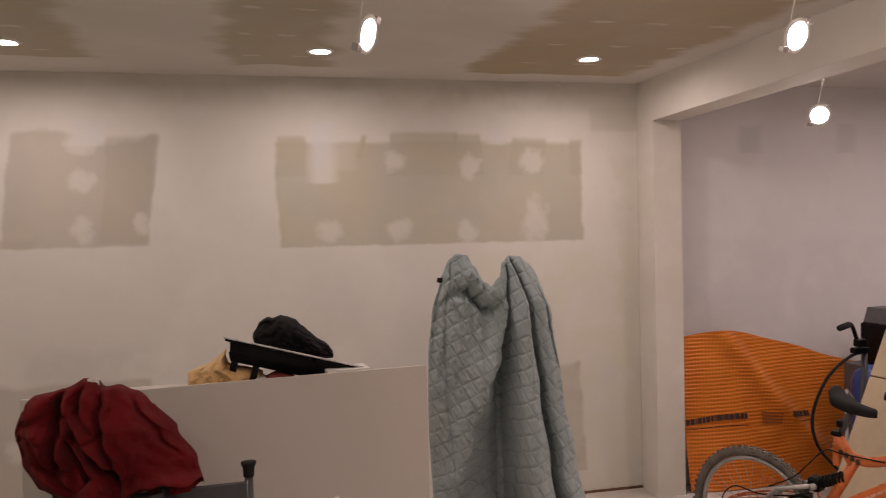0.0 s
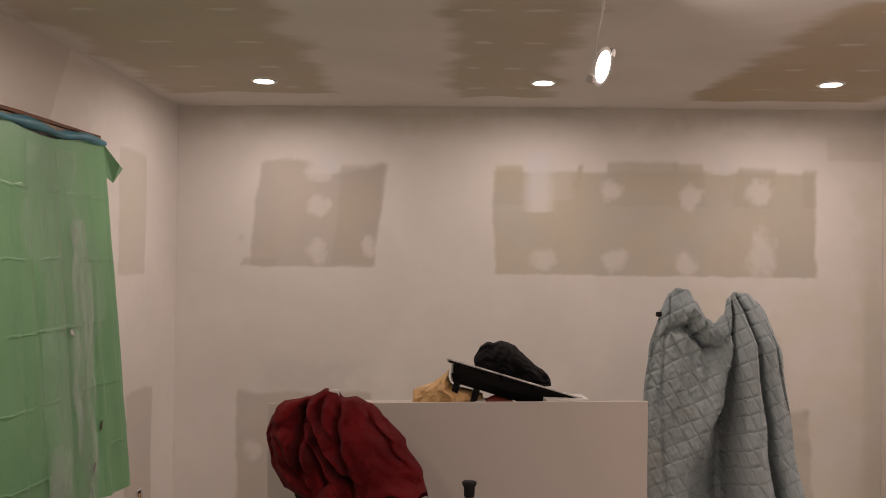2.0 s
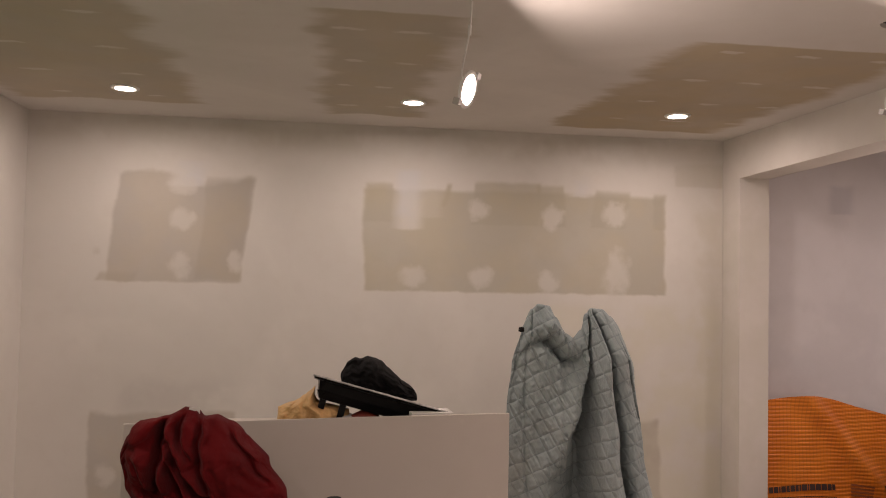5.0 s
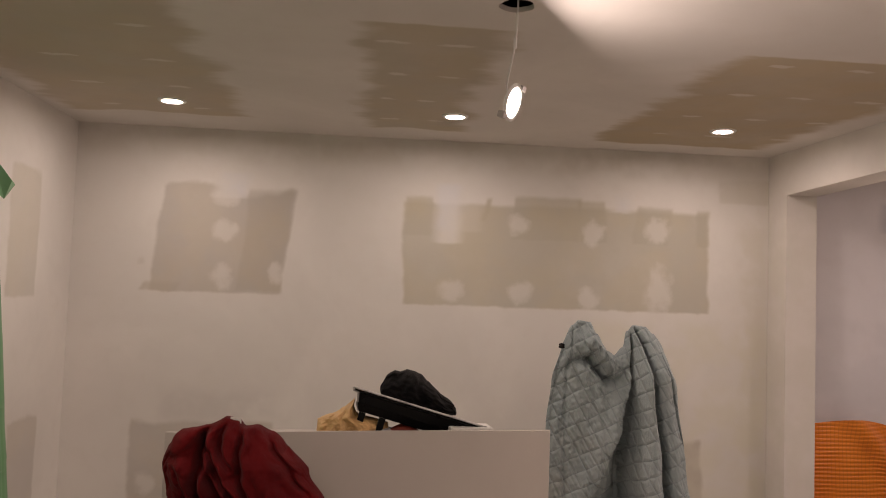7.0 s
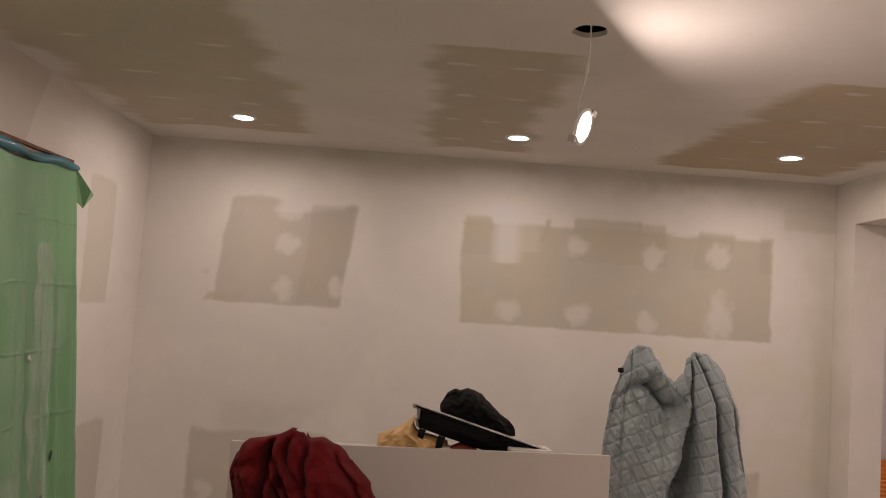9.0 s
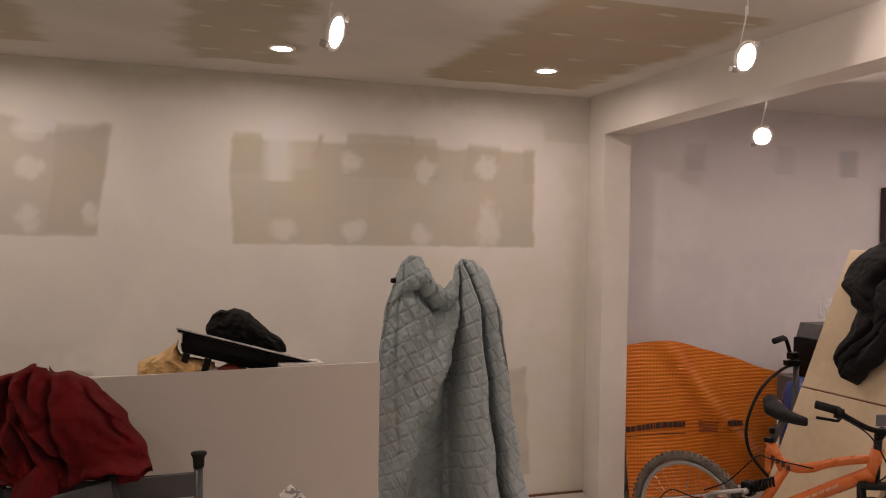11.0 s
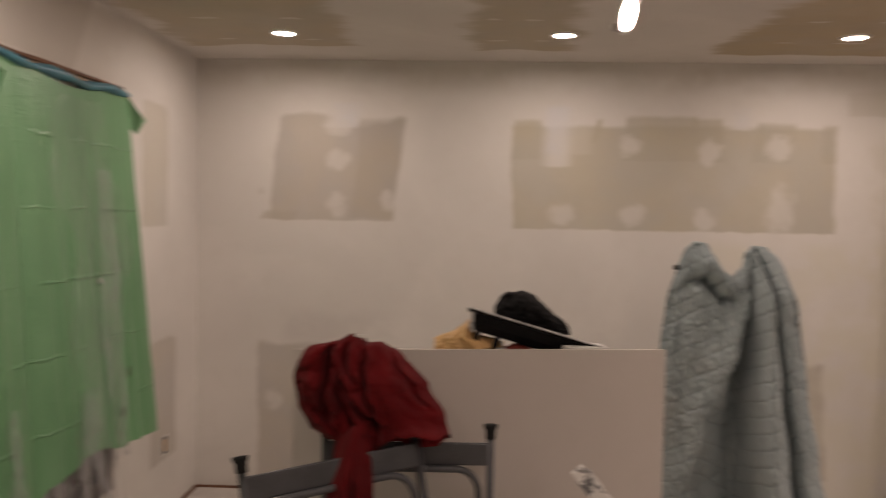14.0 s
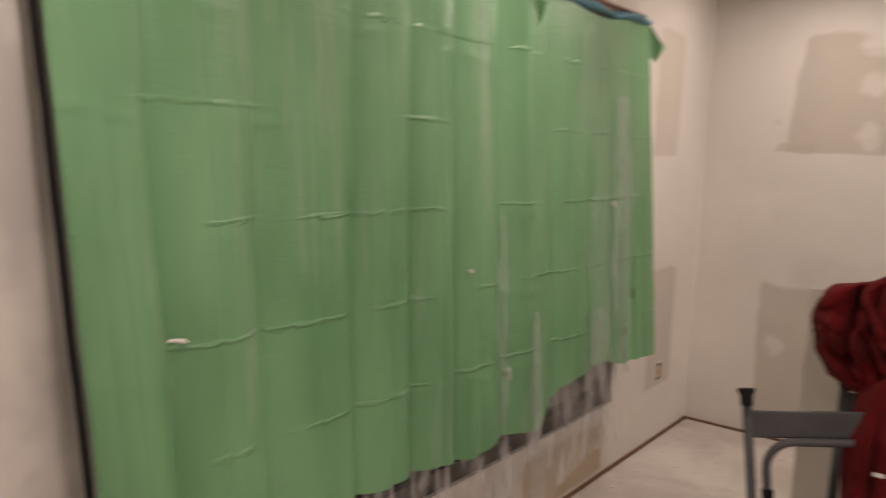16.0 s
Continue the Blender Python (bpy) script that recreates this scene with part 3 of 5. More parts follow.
def sheet_at(s, v):
    """A point of the sheet: s along the wall 0..1, v from the top 0 to the hem 1."""
    y = SHEET_Y0 + (SHEET_Y1 - SHEET_Y0) * s
    y += (0.03 if s > 0.9 else 0.0) * v * (s - 0.9) / 0.1
    y += 0.10 * v * max(0.0, 1 - s / 0.2)
    zt = 2.045 + 0.03 * s + 0.008 * math.sin(s * 21) - 0.02 * abs(math.sin(s * math.pi * 3.0)) ** 2
    z = zt + (lerp_keys(HEM, y) - zt) * v
    out = 0.034 + 0.115 * v ** 1.1 * (0.80 + 0.20 * s)
    grow = 0.06 + 0.94 * min(1.0, v * 1.7)
    # package creases: long vertical folds with a flat facet between each two
    k = s * 21.0 + 0.35 * math.sin(s * 15.0)
    i, f = math.floor(k), k - math.floor(k)
    amp = 0.066 if s < 0.32 else 0.034 if s < 0.6 else 0.024
    g0, g1 = (amp * noise.noise((j * 1.37 + 0.3, 3.1, v * 0.45)) + amp * (0.35 if j % 2 else -0.35) for j in (i, i + 1))
    out += (g0 + (g1 - g0) * f) * grow + (0.016 if s < 0.55 else 0.008) * math.sin(math.pi * f) * grow
    out -= 0.0035 * (ridge(f, 0.035) + ridge(f - 1.0, 0.035)) * grow
    out += 0.020 * noise.noise((s * 4.0, v * 0.9, 4.0)) * grow
    out += 0.045 * ridge(s - 0.60 - 0.02 * v, 0.014) * (1 - 0.75 * v) + 0.03 * ridge(s - 0.94, 0.010) * v
    # short crinkles along the packing folds
    for i in range(1, 6):
        c = i / 6.0 + 0.004 * math.sin(s * 60 + i) + 0.035 * noise.noise((math.floor(k) * 2.7, i * 5.1, 6.0))
        out += 0.0027 * ridge(v - c, 0.006) * max(0.0, noise.noise((s * 17.0, i * 3.3, 1.0)) + 0.1) * 2.0
    out += 0.004 * noise.noise((s * 24.0, v * 9.0, 8.0)) * (0.3 + v)
    if s < 0.02:
        out += 0.03 * (0.02 - s) / 0.02
    return Vector((XL + max(0.012, out), y, z))


sheet = thing("plastic_sheet", "creased green plastic sheet taped over the window", "plastic sheet", (XL, 2.45, 0))
bm = bmesh.new()
NS, NV = 440, 120
grid = [[bm.verts.new(sheet_at(i / NS, j / NV) - Vector((XL, 2.45, 0))) for i in range(NS + 1)] for j in range(NV + 1)]
for a, b in zip(grid, grid[1:]):
    for i in range(NS):
        bm.faces.new((a[i], a[i + 1], b[i + 1], b[i]))
part("sheet", bm, M_GREEN, sheet, smooth=True)
# folded corner at the top
bm = bmesh.new()
a, b, c, d = (Vector(p) for p in ((0.035, 1.325, 2.085), (0.075, 1.435, 1.985), (0.060, 1.375, 1.915), (0.035, 1.335, 1.95)))
e = (a + b + c) / 3 + Vector((0.03, 0, 0))
va, vb, vc, vd, ve = (bm.verts.new(p) for p in (a, b, c, d, e))
for q in ((va, vb, ve), (vb, vc, ve), (vc, va, ve), (va, vc, vd)):
    bm.faces.new(q)
part("corner_flap", bm, M_GREEN, sheet)
bm = bmesh.new()
a, b, c, d = (Vector(p) for p in ((0.05, 0.325, 2.040), (0.095, 0.345, 2.005), (0.06, 0.362, 1.93), (0.045, 0.350, 2.03)))
va, vb, vc, vd = (bm.verts.new(p) for p in (a, b, c, d))
bm.faces.new((va, vb, vc)), bm.faces.new((vd, vc, vb)), bm.faces.new((va, vd, vb))
part("pleat", bm, M_GREEN, sheet)
tape = [(XL + 0.036 + 0.006 * math.sin(i * 0.8), SHEET_Y0 + (SHEET_Y1 - SHEET_Y0) * i / 60, 2.062 + 0.03 * i / 60 + 0.006 * math.sin(i * 0.7) - 0.014 * abs(math.sin(i / 60 * math.pi * 3))) for i in range(61)]
bm = bmesh.new()
prev = None
for i, (x, y, z) in enumerate(tape):
    w = 0.018 + 0.007 * math.sin(i * 0.9) * math.sin(i * 0.23)
    cur = [bm.verts.new(Vector(p) - Vector((XL, 2.45, 0))) for p in ((x - 0.015, y, z + w), (x + 0.012, y, z + w * 0.4), (x + 0.016, y, z - w * 0.6), (x - 0.01, y, z - w))]
    if prev:
        for k in range(3):
            bm.faces.new((prev[k], cur[k], cur[k + 1], prev[k + 1]))
    prev = cur
part("blue_top_hem", bm, M_BLUETAPE, sheet, "bunched blue film along the top", smooth=True)
for s, v, w, h in ((0.088, 0.640, 0.030, 0.006), (0.485, 0.60, 0.012, 0.006), (0.86, 0.53, 0.014, 0.010), (0.57, 0.86, 0.008, 0.02), (0.045, 0.15, 0.006, 0.012)):
    p = sheet_at(s, v) - Vector((XL, 2.45, 0))
    bm = lathe(((0.0, 0.003), (0.6, 0.002), (1.0, 0.0)), 10)
    for q in bm.verts:
        g = 1 + 1.1 * noise.noise((q.co.x * 2, q.co.y * 2, s * 50))
        q.co = Vector((p.x + 0.006 + q.co.z * 2, p.y + q.co.x * w * g, p.z + q.co.y * h * g * (1 - 0.5 * q.co.x) - 0.9 * q.co.x * h))
    part("plaster_splash", bm, M_PAPERWHITE, sheet, "dried white plaster splash")
for s, v in ((0.935, 0.80), (0.90, 0.90)):
    p = sheet_at(s, v) - Vector((XL, 2.45, 0))
    bm = lathe(((0.0, 0.0), (1.0, 0.0)), 8)
    for q in bm.verts:
        q.co = Vector((p.x + 0.006, p.y + q.co.x * 0.012, p.z + q.co.y * 0.020 + q.co.x * 0.01))
    part("tear", bm, M_INK, sheet, "small dark tear")

# Black tube puts in the shade of the gap between sheet and wall.
part("gap_shade_strip", tube([sheet_at(0.0, 0.01 + 0.98 * k / 40) - Vector((XL + 0.012, 2.45 + 0.010, 0)) for k in range(41)], 0.0085, 8), M_RUBBER, sheet, "dark strip standing in for the shaded gap behind the sheet", True)

# raw edge of the opening above the sheet
lin = thing("window_header_strip", "torn brown wood strip along the window head", "wood strip", (XL, 2.47, 2.10))
bm = box((0.0005, -1.34, -0.006), (0.020, 1.315, 0.006))
bmesh.ops.subdivide_edges(bm, edges=[e for e in bm.edges if abs((e.verts[0].co - e.verts[1].co).y) > 1], cuts=50)
for v in bm.verts:
    v.co.z += 0.003 * noise.noise((v.co.y * 8, v.co.z * 60, 0)) + 0.012 * v.co.y / 1.3
part("dark_strip", bm, M_WOOD, lin)
bm = box((0.0005, -1.34, -0.030), (0.012, 1.30, -0.010))
bmesh.ops.subdivide_edges(bm, edges=[e for e in bm.edges if abs((e.verts[0].co - e.verts[1].co).y) > 1], cuts=70)
for v in bm.verts:
    v.co.z += 0.008 * noise.noise((v.co.y * 11, v.co.z * 90, 2)) + 0.012 * v.co.y / 1.3
    v.co.x += 0.006 * noise.noise((v.co.y * 15, v.co.z * 90, 7))
    v.co.x = max(v.co.x, 0.0006)
part("torn_edge", bm, M_PALEWOOD, lin)

# clear film below the green
film = thing("clear_film", "clear poly film hanging below the green sheet", "plastic film", (XL, 3.1, 0))
bm = bmesh.new()
grid = []
for j in range(31):
    row = []
    for i in range(91):
        s, v = i / 90, j / 30
        y = 2.0 + 1.72 * s
        z = 0.78 + (0.16 + 0.05 * math.sin(s * 9) - 0.78) * v
        x = 0.035 + 0.02 * noise.noise((s * 14, v * 1.2, 2)) + 0.012 * noise.noise((s * 40, v * 3, 5)) + 0.03 * v
        row.append(bm.verts.new((max(0.006, x), y - 3.1, z)))
    grid.append(row)
for a, b in zip(grid, grid[1:]):
    for i in range(90):
        bm.faces.new((a[i], a[i + 1], b[i + 1], b[i]))
part("film", bm, M_CLEAR, film, smooth=True)

for s0, s1, v0, v1 in ((0.845, 0.925, 0.22, 1.02), (0.72, 0.96, 0.03, 1.03), (0.53, 0.575, 0.50, 1.12), (0.60, 0.64, 0.72, 1.20), (0.74, 0.82, 0.82, 1.22)):
    bm = bmesh.new()
    grid = []
    for j in range(41):
        v = v0 + (v1 - v0) * j / 40
        pinch = 0.18 + 0.62 * max(0.0, math.sin(math.pi * min(1.0, 0.12 + 0.85 * j / 40))) ** 0.8 + 0.35 * noise.noise((j * 0.16, s0 * 40, 3))
        lean = 0.25 * noise.noise((j * 0.09, s0 * 50, 8))
        row = []
        for i in range(13):
            f = (i / 12 - 0.5) * pinch + 0.5 + lean
            p = sheet_at(s0 + (s1 - s0) * f, v) - Vector((XL, 3.1, 0))
            p.x += 0.018 + 0.014 * noise.noise((i * 0.8, j * 0.18, s0 * 30)) + 0.010 * noise.noise((i * 2.1, j * 0.5, s0 * 30))
            row.append(bm.verts.new(p))
        grid.append(row)
    for a, b in zip(grid, grid[1:]):
        for i in range(12):
            bm.faces.new((a[i], a[i + 1], b[i + 1], b[i]))
    part("loose_strip", bm, M_THIN if s1 - s0 > 0.2 else M_HAZE, film, "hazy crumpled film strip", True)

# outlet box
ob = thing("outlet_box", "open electrical outlet box in the drywall", "outlet", (XL, 4.29, 0.375))
bm = bmesh.new()
for a, b in (((-0.03, -0.052), (0.03, -0.046)), ((-0.03, 0.046), (0.03, 0.052)), ((-0.03, -0.046), (-0.025, 0.046)), ((0.025, -0.046), (0.03, 0.046))):
    add_box(bm, (0.0005, a[0], a[1]), (0.007, b[0], b[1]))
part("box_rim", bm, M_PAPERWHITE, ob)
# Flat black plate paints the shade inside the open box.
part("box_back", box((0.0004, -0.025, -0.046), (0.002, 0.025, 0.046)), M_NEAR_BLACK, ob, "near-black plate for the shaded box interior")
part("receptacle", box((0.002, -0.008, -0.03), (0.006, 0.012, 0.03), 0.001), M_BAG, ob)


# ---- folding chairs stored upside down ----
def folding_chair(at, rz, lean, tilt=0.0):
    t = thing("folding_chair", "grey steel folding chair standing upside down on its back", "chair", at, rz, "folding chairs")
    W = 0.25
    m = pose(0, 0, W * math.sin(radians(tilt)), -lean, -tilt)

    def put(name, bm, mat, label="", smooth=False):
        bm.transform(m)
        return part(name, bm, mat, t, label, smooth)
    for s in (-1, 1):
        put("leg", tube([(s * W, 0, 0.012), (s * W, 0, 0.90)], 0.0125, 10), M_STEEL, smooth=True)
        put("rubber_foot", lathe(((0.0, 0.945), (0.021, 0.945), (0.0225, 0.940), (0.020, 0.934), (0.0165, 0.928), (0.0155, 0.902), (0.0128, 0.901)), 16, Matrix.Translation((s * W, 0, 0))), M_RUBBER, "flared black rubber foot", True)
        put("hinge_cover", box((s * (W - 0.035) - 0.014, -0.035, 0.62), (s * (W - 0.035) + 0.014, -0.008, 0.70), 0.005), M_BLACKPLASTIC)
    put("cross_bar", box((-W, -0.010, 0.822), (W, 0.003, 0.890), 0.004), M_STEEL)
    u = W - 0.035
    pts = [(-u, -0.022, 0.02)] + [(-u, -0.022, 0.65)] + [(-u + 0.07 - 0.07 * math.cos(a), -0.022, 0.745 + 0.07 * math.sin(a)) for a in (i * math.pi / 16 for i in range(9))]
    pts += [(-x, y, z) for x, y, z in reversed(pts)]
    put("inner_frame", tube(pts, 0.011, 10), M_STEEL, smooth=True)
    put("seat", box((-u + 0.02, -0.03, 0.18), (u - 0.02, -0.012, 0.56), 0.006), M_STEEL)
    put("back_panel", box((-W + 0.02, 0.005, 0.03), (W - 0.02, 0.017, 0.15), 0.005), M_STEEL)
    return t


# ---- draped cloths ----
def quilt_fold(u, v, x, z):
    start = min(1.0, v * 8)
    b0 = lerp_keys(((0.0, 0.66), (0.08, 0.63), (0.21, 0.52), (0.355, 0.39), (0.54, 0.25), (0.75, 0.13), (1.0, 0.06)), v)
    b1 = lerp_keys(((0.0, 0.69), (0.175, 0.655), (0.39, 0.605), (0.54, 0.572), (0.85, 0.50), (1.0, 0.46)), v)
    b2 = lerp_keys(((0.0, 0.745), (0.15, 0.748), (0.28, 0.758), (0.4, 0.768), (0.55, 0.775), (1.0, 0.755)), v)
    d = 0.0
    # shaded face that falls back from a soft ridge to behind the front fold
    d += 0.045 * ridge(u - b0 + 0.03, 0.09) * start
    if b0 < u < b1:
        d -= (0.25 * ((u - b0) / (b1 - b0)) ** 1.25 + 0.045 * ((u - b0) / (b1 - b0))) * start
    # rounded front fold, then the deep cleft
    t = min(1.0, max(0.0, (u - b1) / 0.016))
    d += 0.105 * t * t * (3 - 2 * t) * start
    if b1 < u < b2:
        d += 0.075 * math.sin(math.pi * ((u - b1) / (b2 - b1)) ** 0.6) * start
    d -= 0.06 * ridge(u - b1 + 0.006, 0.012) * start
    d -= (0.34 - 0.12 * v) * ridge(u - b2, 0.016 + 0.008 * v) * min(1, v * 10)
    t3 = min(1.0, max(0.0, (u - b2) / (1.0 - b2)))
    d += 0.055 * math.sin(math.pi * t3 ** 0.8) * start
    d -= 0.030 * ridge(u - 0.86 - 0.12 * min(1.0, v * 2.5), 0.014) * start * (1 - 0.7 * v)
    d -= 0.014 * ridge(u - 0.10 - 0.05 * v, 0.012 + 0.006 * v)
    # turned-over fluffy edge between the two peaks
    c = 0.052 - 0.16 * (u - 0.37) * (1.0 if u > 0.37 else 0.4)
    k = ridge(u - 0.35, 0.19)
    d += (0.095 + 0.03 * noise.noise((u * 30, v * 60, 4))) * ridge(v - c, 0.030) * k - 0.10 * ridge(v - c - 0.052, 0.014) * k
    d += 0.022 * noise.noise((u * 4, v * 3, 2)) * start + 0.010 * noise.noise((u * 16, v * 9, 9))
    # padding puckered between the seams
    pucker = noise.noise((x * 95 + z * 40, z * 16 - x * 8, 1)) + 0.7 * noise.noise((x * 50 - z * 30, z * 45, 6))
    d += 0.0090 * pucker * (1.0 if u < b0 + 0.03 else 0.45)
    return d


quilt = part("quilted_blanket", drape(
    left=((0.0, -0.375), (0.30, -0.39), (0.75, -0.405), (1.02, -0.400), (1.22, -0.380), (1.38, -0.345), (1.49, -0.325)),
    right=((0.0, 0.345), (0.23, 0.292), (0.6, 0.205), (0.9, 0.145), (1.2, 0.100), (1.38, 0.076), (1.48, 0.050)),
    top=((0.0, 1.22), (0.03, 1.385), (0.085, 1.462), (0.16, 1.486), (0.27, 1.480), (0.35, 1.43), (0.44, 1.36), (0.54, 1.338), (0.62, 1.375), (0.68, 1.448), (0.75, 1.474), (0.86, 1.470), (0.935, 1.440), (0.98, 1.36), (1.0, 1.24)),
    low=((0, 0.012), (1, 0.012)),
    ymid=lambda u, v: 3.86 - 0.14 * u + 0.02 * math.sin(u * 9) * v, bulge=0.13, folds=quilt_fold, nu=280, nv=340), M_QUILT, smooth=True)
tagged(quilt, "grey-green quilted moving blanket draped over a tall frame", "blanket")
bm = lathe(((0, 0.012), (0.012, 0.010), (0.014, -0.008), (0, -0.012)), 12, Matrix.Translation((-0.352, 3.80, 1.372)))
part("dark_tag", bm, M_NEAR_BLACK, quilt, "small dark corner tag")

# two chairs leaning on the half wall, and the red fleece over them
folding_chair((-1.415, 2.665, 0.0), 3.0, 4.5)
folding_chair((-1.455, 2.40, 0.0), 25.0, 13.0, 5.5)


FLEECE_CREASES = (
    (((0.0, 0.29), (0.3, 0.275), (0.55, 0.22), (0.85, 0.20)), 0.060, 0.030, 0.0, 0.8),
    (((0.15, 0.31), (0.4, 0.385), (0.6, 0.45), (0.8, 0.54)), 0.055, 0.030, 0.15, 0.8),
    (((0.3, 0.30), (0.6, 0.36), (0.95, 0.39)), 0.045, 0.026, 0.3, 1.0),
    (((0.0, 0.62), (0.5, 0.555), (0.95, 0.53)), 0.030, 0.020, 0.0, 0.95),
    (((0.0, 0.45), (0.2, 0.44), (0.42, 0.50)), 0.030, 0.025, 0.0, 0.42),
    (((0.3, 0.10), (0.6, 0.13), (0.9, 0.22)), 0.030, 0.028, 0.3, 0.9),
    (((0.02, 0.84), (0.3, 0.88), (0.55, 0.93)), 0.020, 0.022, 0.0, 0.6))
FLEECE_HEM = ((0.45, 0.99), (0.56, 0.93), (0.68, 0.85), (0.78, 0.81), (0.88, 0.83), (1.0, 0.87))


def fleece_fold(u, v, x, z):
    """Soft drapes: a bunched lobe, creases that run together below it, a smooth panel with a rolled hem."""
    wander = 0.020 * noise.noise((v * 4, u * 3, 2))
    d = 0.045 * ridge(u - 0.14, 0.10) * ridge(v - 0.30, 0.35) + 0.030 * ridge(u - 0.74, 0.15)
    d += 0.030 * noise.noise((u * 3.2 + 1.3 * v, v * 1.6, 5)) + 0.014 * noise.noise((u * 7 - 3.0 * v, v * 3.0, 1))
    for keys, depth, width, v0, v1 in FLEECE_CREASES:
        k = min(1.0, max(0.0, (v - v0) / 0.12 + 0.3)) * min(1.0, max(0.0, (v1 - v) / 0.12))
        off = u - lerp_keys(keys, v) - wander
        d += (-depth * ridge(off, width) + 0.5 * depth * ridge(off - 2.0 * width, 1.3 * width)) * k * min(1.0, v * 6 + 0.2)
    if u > 0.45:
        k = min(1.0, (u - 0.45) / 0.1)
        over = v - lerp_keys(FLEECE_HEM, u)
        d += 0.040 * ridge(over + 0.02, 0.055) * k
        d -= 0.075 * min(1.0, max(0.0, over / 0.06)) * k
    for k, f in ((0.028, 2.6), (0.014, 5.5)):
        w = 0.5 * noise.noise((u * 2.5, v * 2.5, 11 + f))
        d -= k * (1 - min(1.0, abs(noise.noise((u * f * 1.2 + w + v * 0.8, v * f - w, f))) * 2.6)) * min(1, v * 4) * (1.0 if u < 0.6 else 0.45)
    return d + 0.004 * noise.noise((x * 55, z * 55, 3))


fleece = part("fleece_jacket", drape(
    left=((0.86, -1.690), (0.93, -1.715), (1.00, -1.755), (1.08, -1.772), (1.15, -1.755), (1.22, -1.70)),
    right=((0.86, -1.295), (0.905, -1.290), (0.97, -1.305), (1.06, -1.358), (1.14, -1.408), (1.20, -1.445), (1.24, -1.49)),
    top=((0.0, 1.13), (0.06, 1.175), (0.16, 1.180), (0.26, 1.188), (0.42, 1.212), (0.54, 1.206), (0.64, 1.186), (0.76, 1.190), (0.88, 1.172), (0.96, 1.13), (1.0, 1.07)),
    low=((0.0, 0.93), (0.14, 0.905), (0.3, 0.88), (0.45, 0.880), (0.62, 0.898), (0.76, 0.885), (0.9, 0.878), (1.0, 0.905)),
    ymid=lambda u, v: 2.74 - 0.03 * v, bulge=0.085, folds=fleece_fold, nu=190, nv=170), M_FLEECE, smooth=True)
tagged(fleece, "dark red fleece jacket thrown over the chairs", "jacket")
part("sleeve", drape(
    left=((0.2, -1.60), (0.55, -1.608), (0.80, -1.628), (0.90, -1.62), (1.0, -1.58)),
    right=((0.2, -1.50), (0.55, -1.492), (0.80, -1.497), (0.90, -1.512), (1.0, -1.53)),
    top=((0, 0.93), (0.5, 0.975), (1, 0.93)), low=((0, 0.36), (1, 0.36)),
    ymid=lambda u, v: 2.625 - 0.07 * min(1, v * 5) - 0.125 * v, bulge=0.03,
    folds=lambda u, v, x, z: -0.03 * ridge(u - 0.60 + 0.1 * v, 0.05) * min(1, v * 3) + 0.012 * noise.noise((u * 4, v * 4, 7)) + 0.005 * noise.noise((x * 40, z * 40, 3)), nu=50, nv=90), M_FLEECE, fleece, "hanging sleeve", True)
part("care_tag", box((-1.545, 2.446, 0.772), (-1.520, 2.450, 0.781)), M_PAPERWHITE, fleece, "small white tag")
part("collar_tag", box((-1.585, 2.715, 1.195), (-1.555, 2.72, 1.214)), M_PAPERWHITE, fleece, "small white tag")

# ---- things on the half wall ----
TOP = 1.06
bag = thing("paper_bag", "crumpled tan paper bag on the half wall", "bag", (-1.243, 3.125, TOP))
bm = drape(left=((0.0, -0.125), (0.09, -0.120), (0.12, -0.080), (0.16, -0.012)), right=((0.0, 0.14), (0.08, 0.12), (0.11, 0.06), (0.16, 0.02)),
           top=((0, 0.088), (0.15, 0.105), (0.34, 0.128), (0.46, 0.160), (0.56, 0.150), (0.66, 0.112), (0.8, 0.098), (1, 0.080)), low=((0, 0.0), (1, 0.0)),
           ymid=lambda u, v: 0.0, bulge=0.065,
           folds=lambda u, v, x, z: 0.02 * noise.noise((u * 9, v * 3, 4)) + 0.015 * ridge(u - 0.5 - 0.15 * v, 0.05) + 0.006 * noise.noise((u * 25, v * 18, 2)), nu=60, nv=40)
part("bag_body", bm, M_BAG, bag, smooth=True)

tray = thing("plastic_tray", "black plastic tray tilted on the half wall", "tray", (-1.022, 3.18, TOP))
m = pose(0, 0, 0.112, -8, 15.6, 0)
bm = bmesh.new()
prev = None
for hx, hy, z in ((0.232, 0.13, 0.010), (0.232, 0.13, 0.003), (0.215, 0.118, 0.001), (0.207, 0.112, -0.030), (0.211, 0.114, -0.032), (0.198, 0.102, -0.058), (0.0, 0.0, -0.058)):
    ring = [bm.verts.new((sx * hx, sy * hy, z)) for sx, sy in ((-1, -1), (1, -1), (1, 1), (-1, 1))] if hx else None
    if prev and ring:
        for k in range(4):
            bm.faces.new((prev[k], prev[(k + 1) % 4], ring[(k + 1) % 4], ring[k]))
    if not ring:
        bm.faces.new(prev)
    prev = ring or prev
bm.transform(m)
shell = part("tray_shell", bm, M_BLACKPLASTIC, tray)
bm = tube([(sx * (0.229 if k else 0.235), sy * (0.133 if k else 0.127), 0.0125) for sx, sy, k in ((-1, -1, 0), (-1, -1, 1), (1, -1, 1), (1, -1, 0), (1, 1, 0), (1, 1, 1), (-1, 1, 1), (-1, 1, 0))], 0.0032, 8, True)
bm.transform(m)
part("rim", bm, M_RIM, tray, smooth=True)
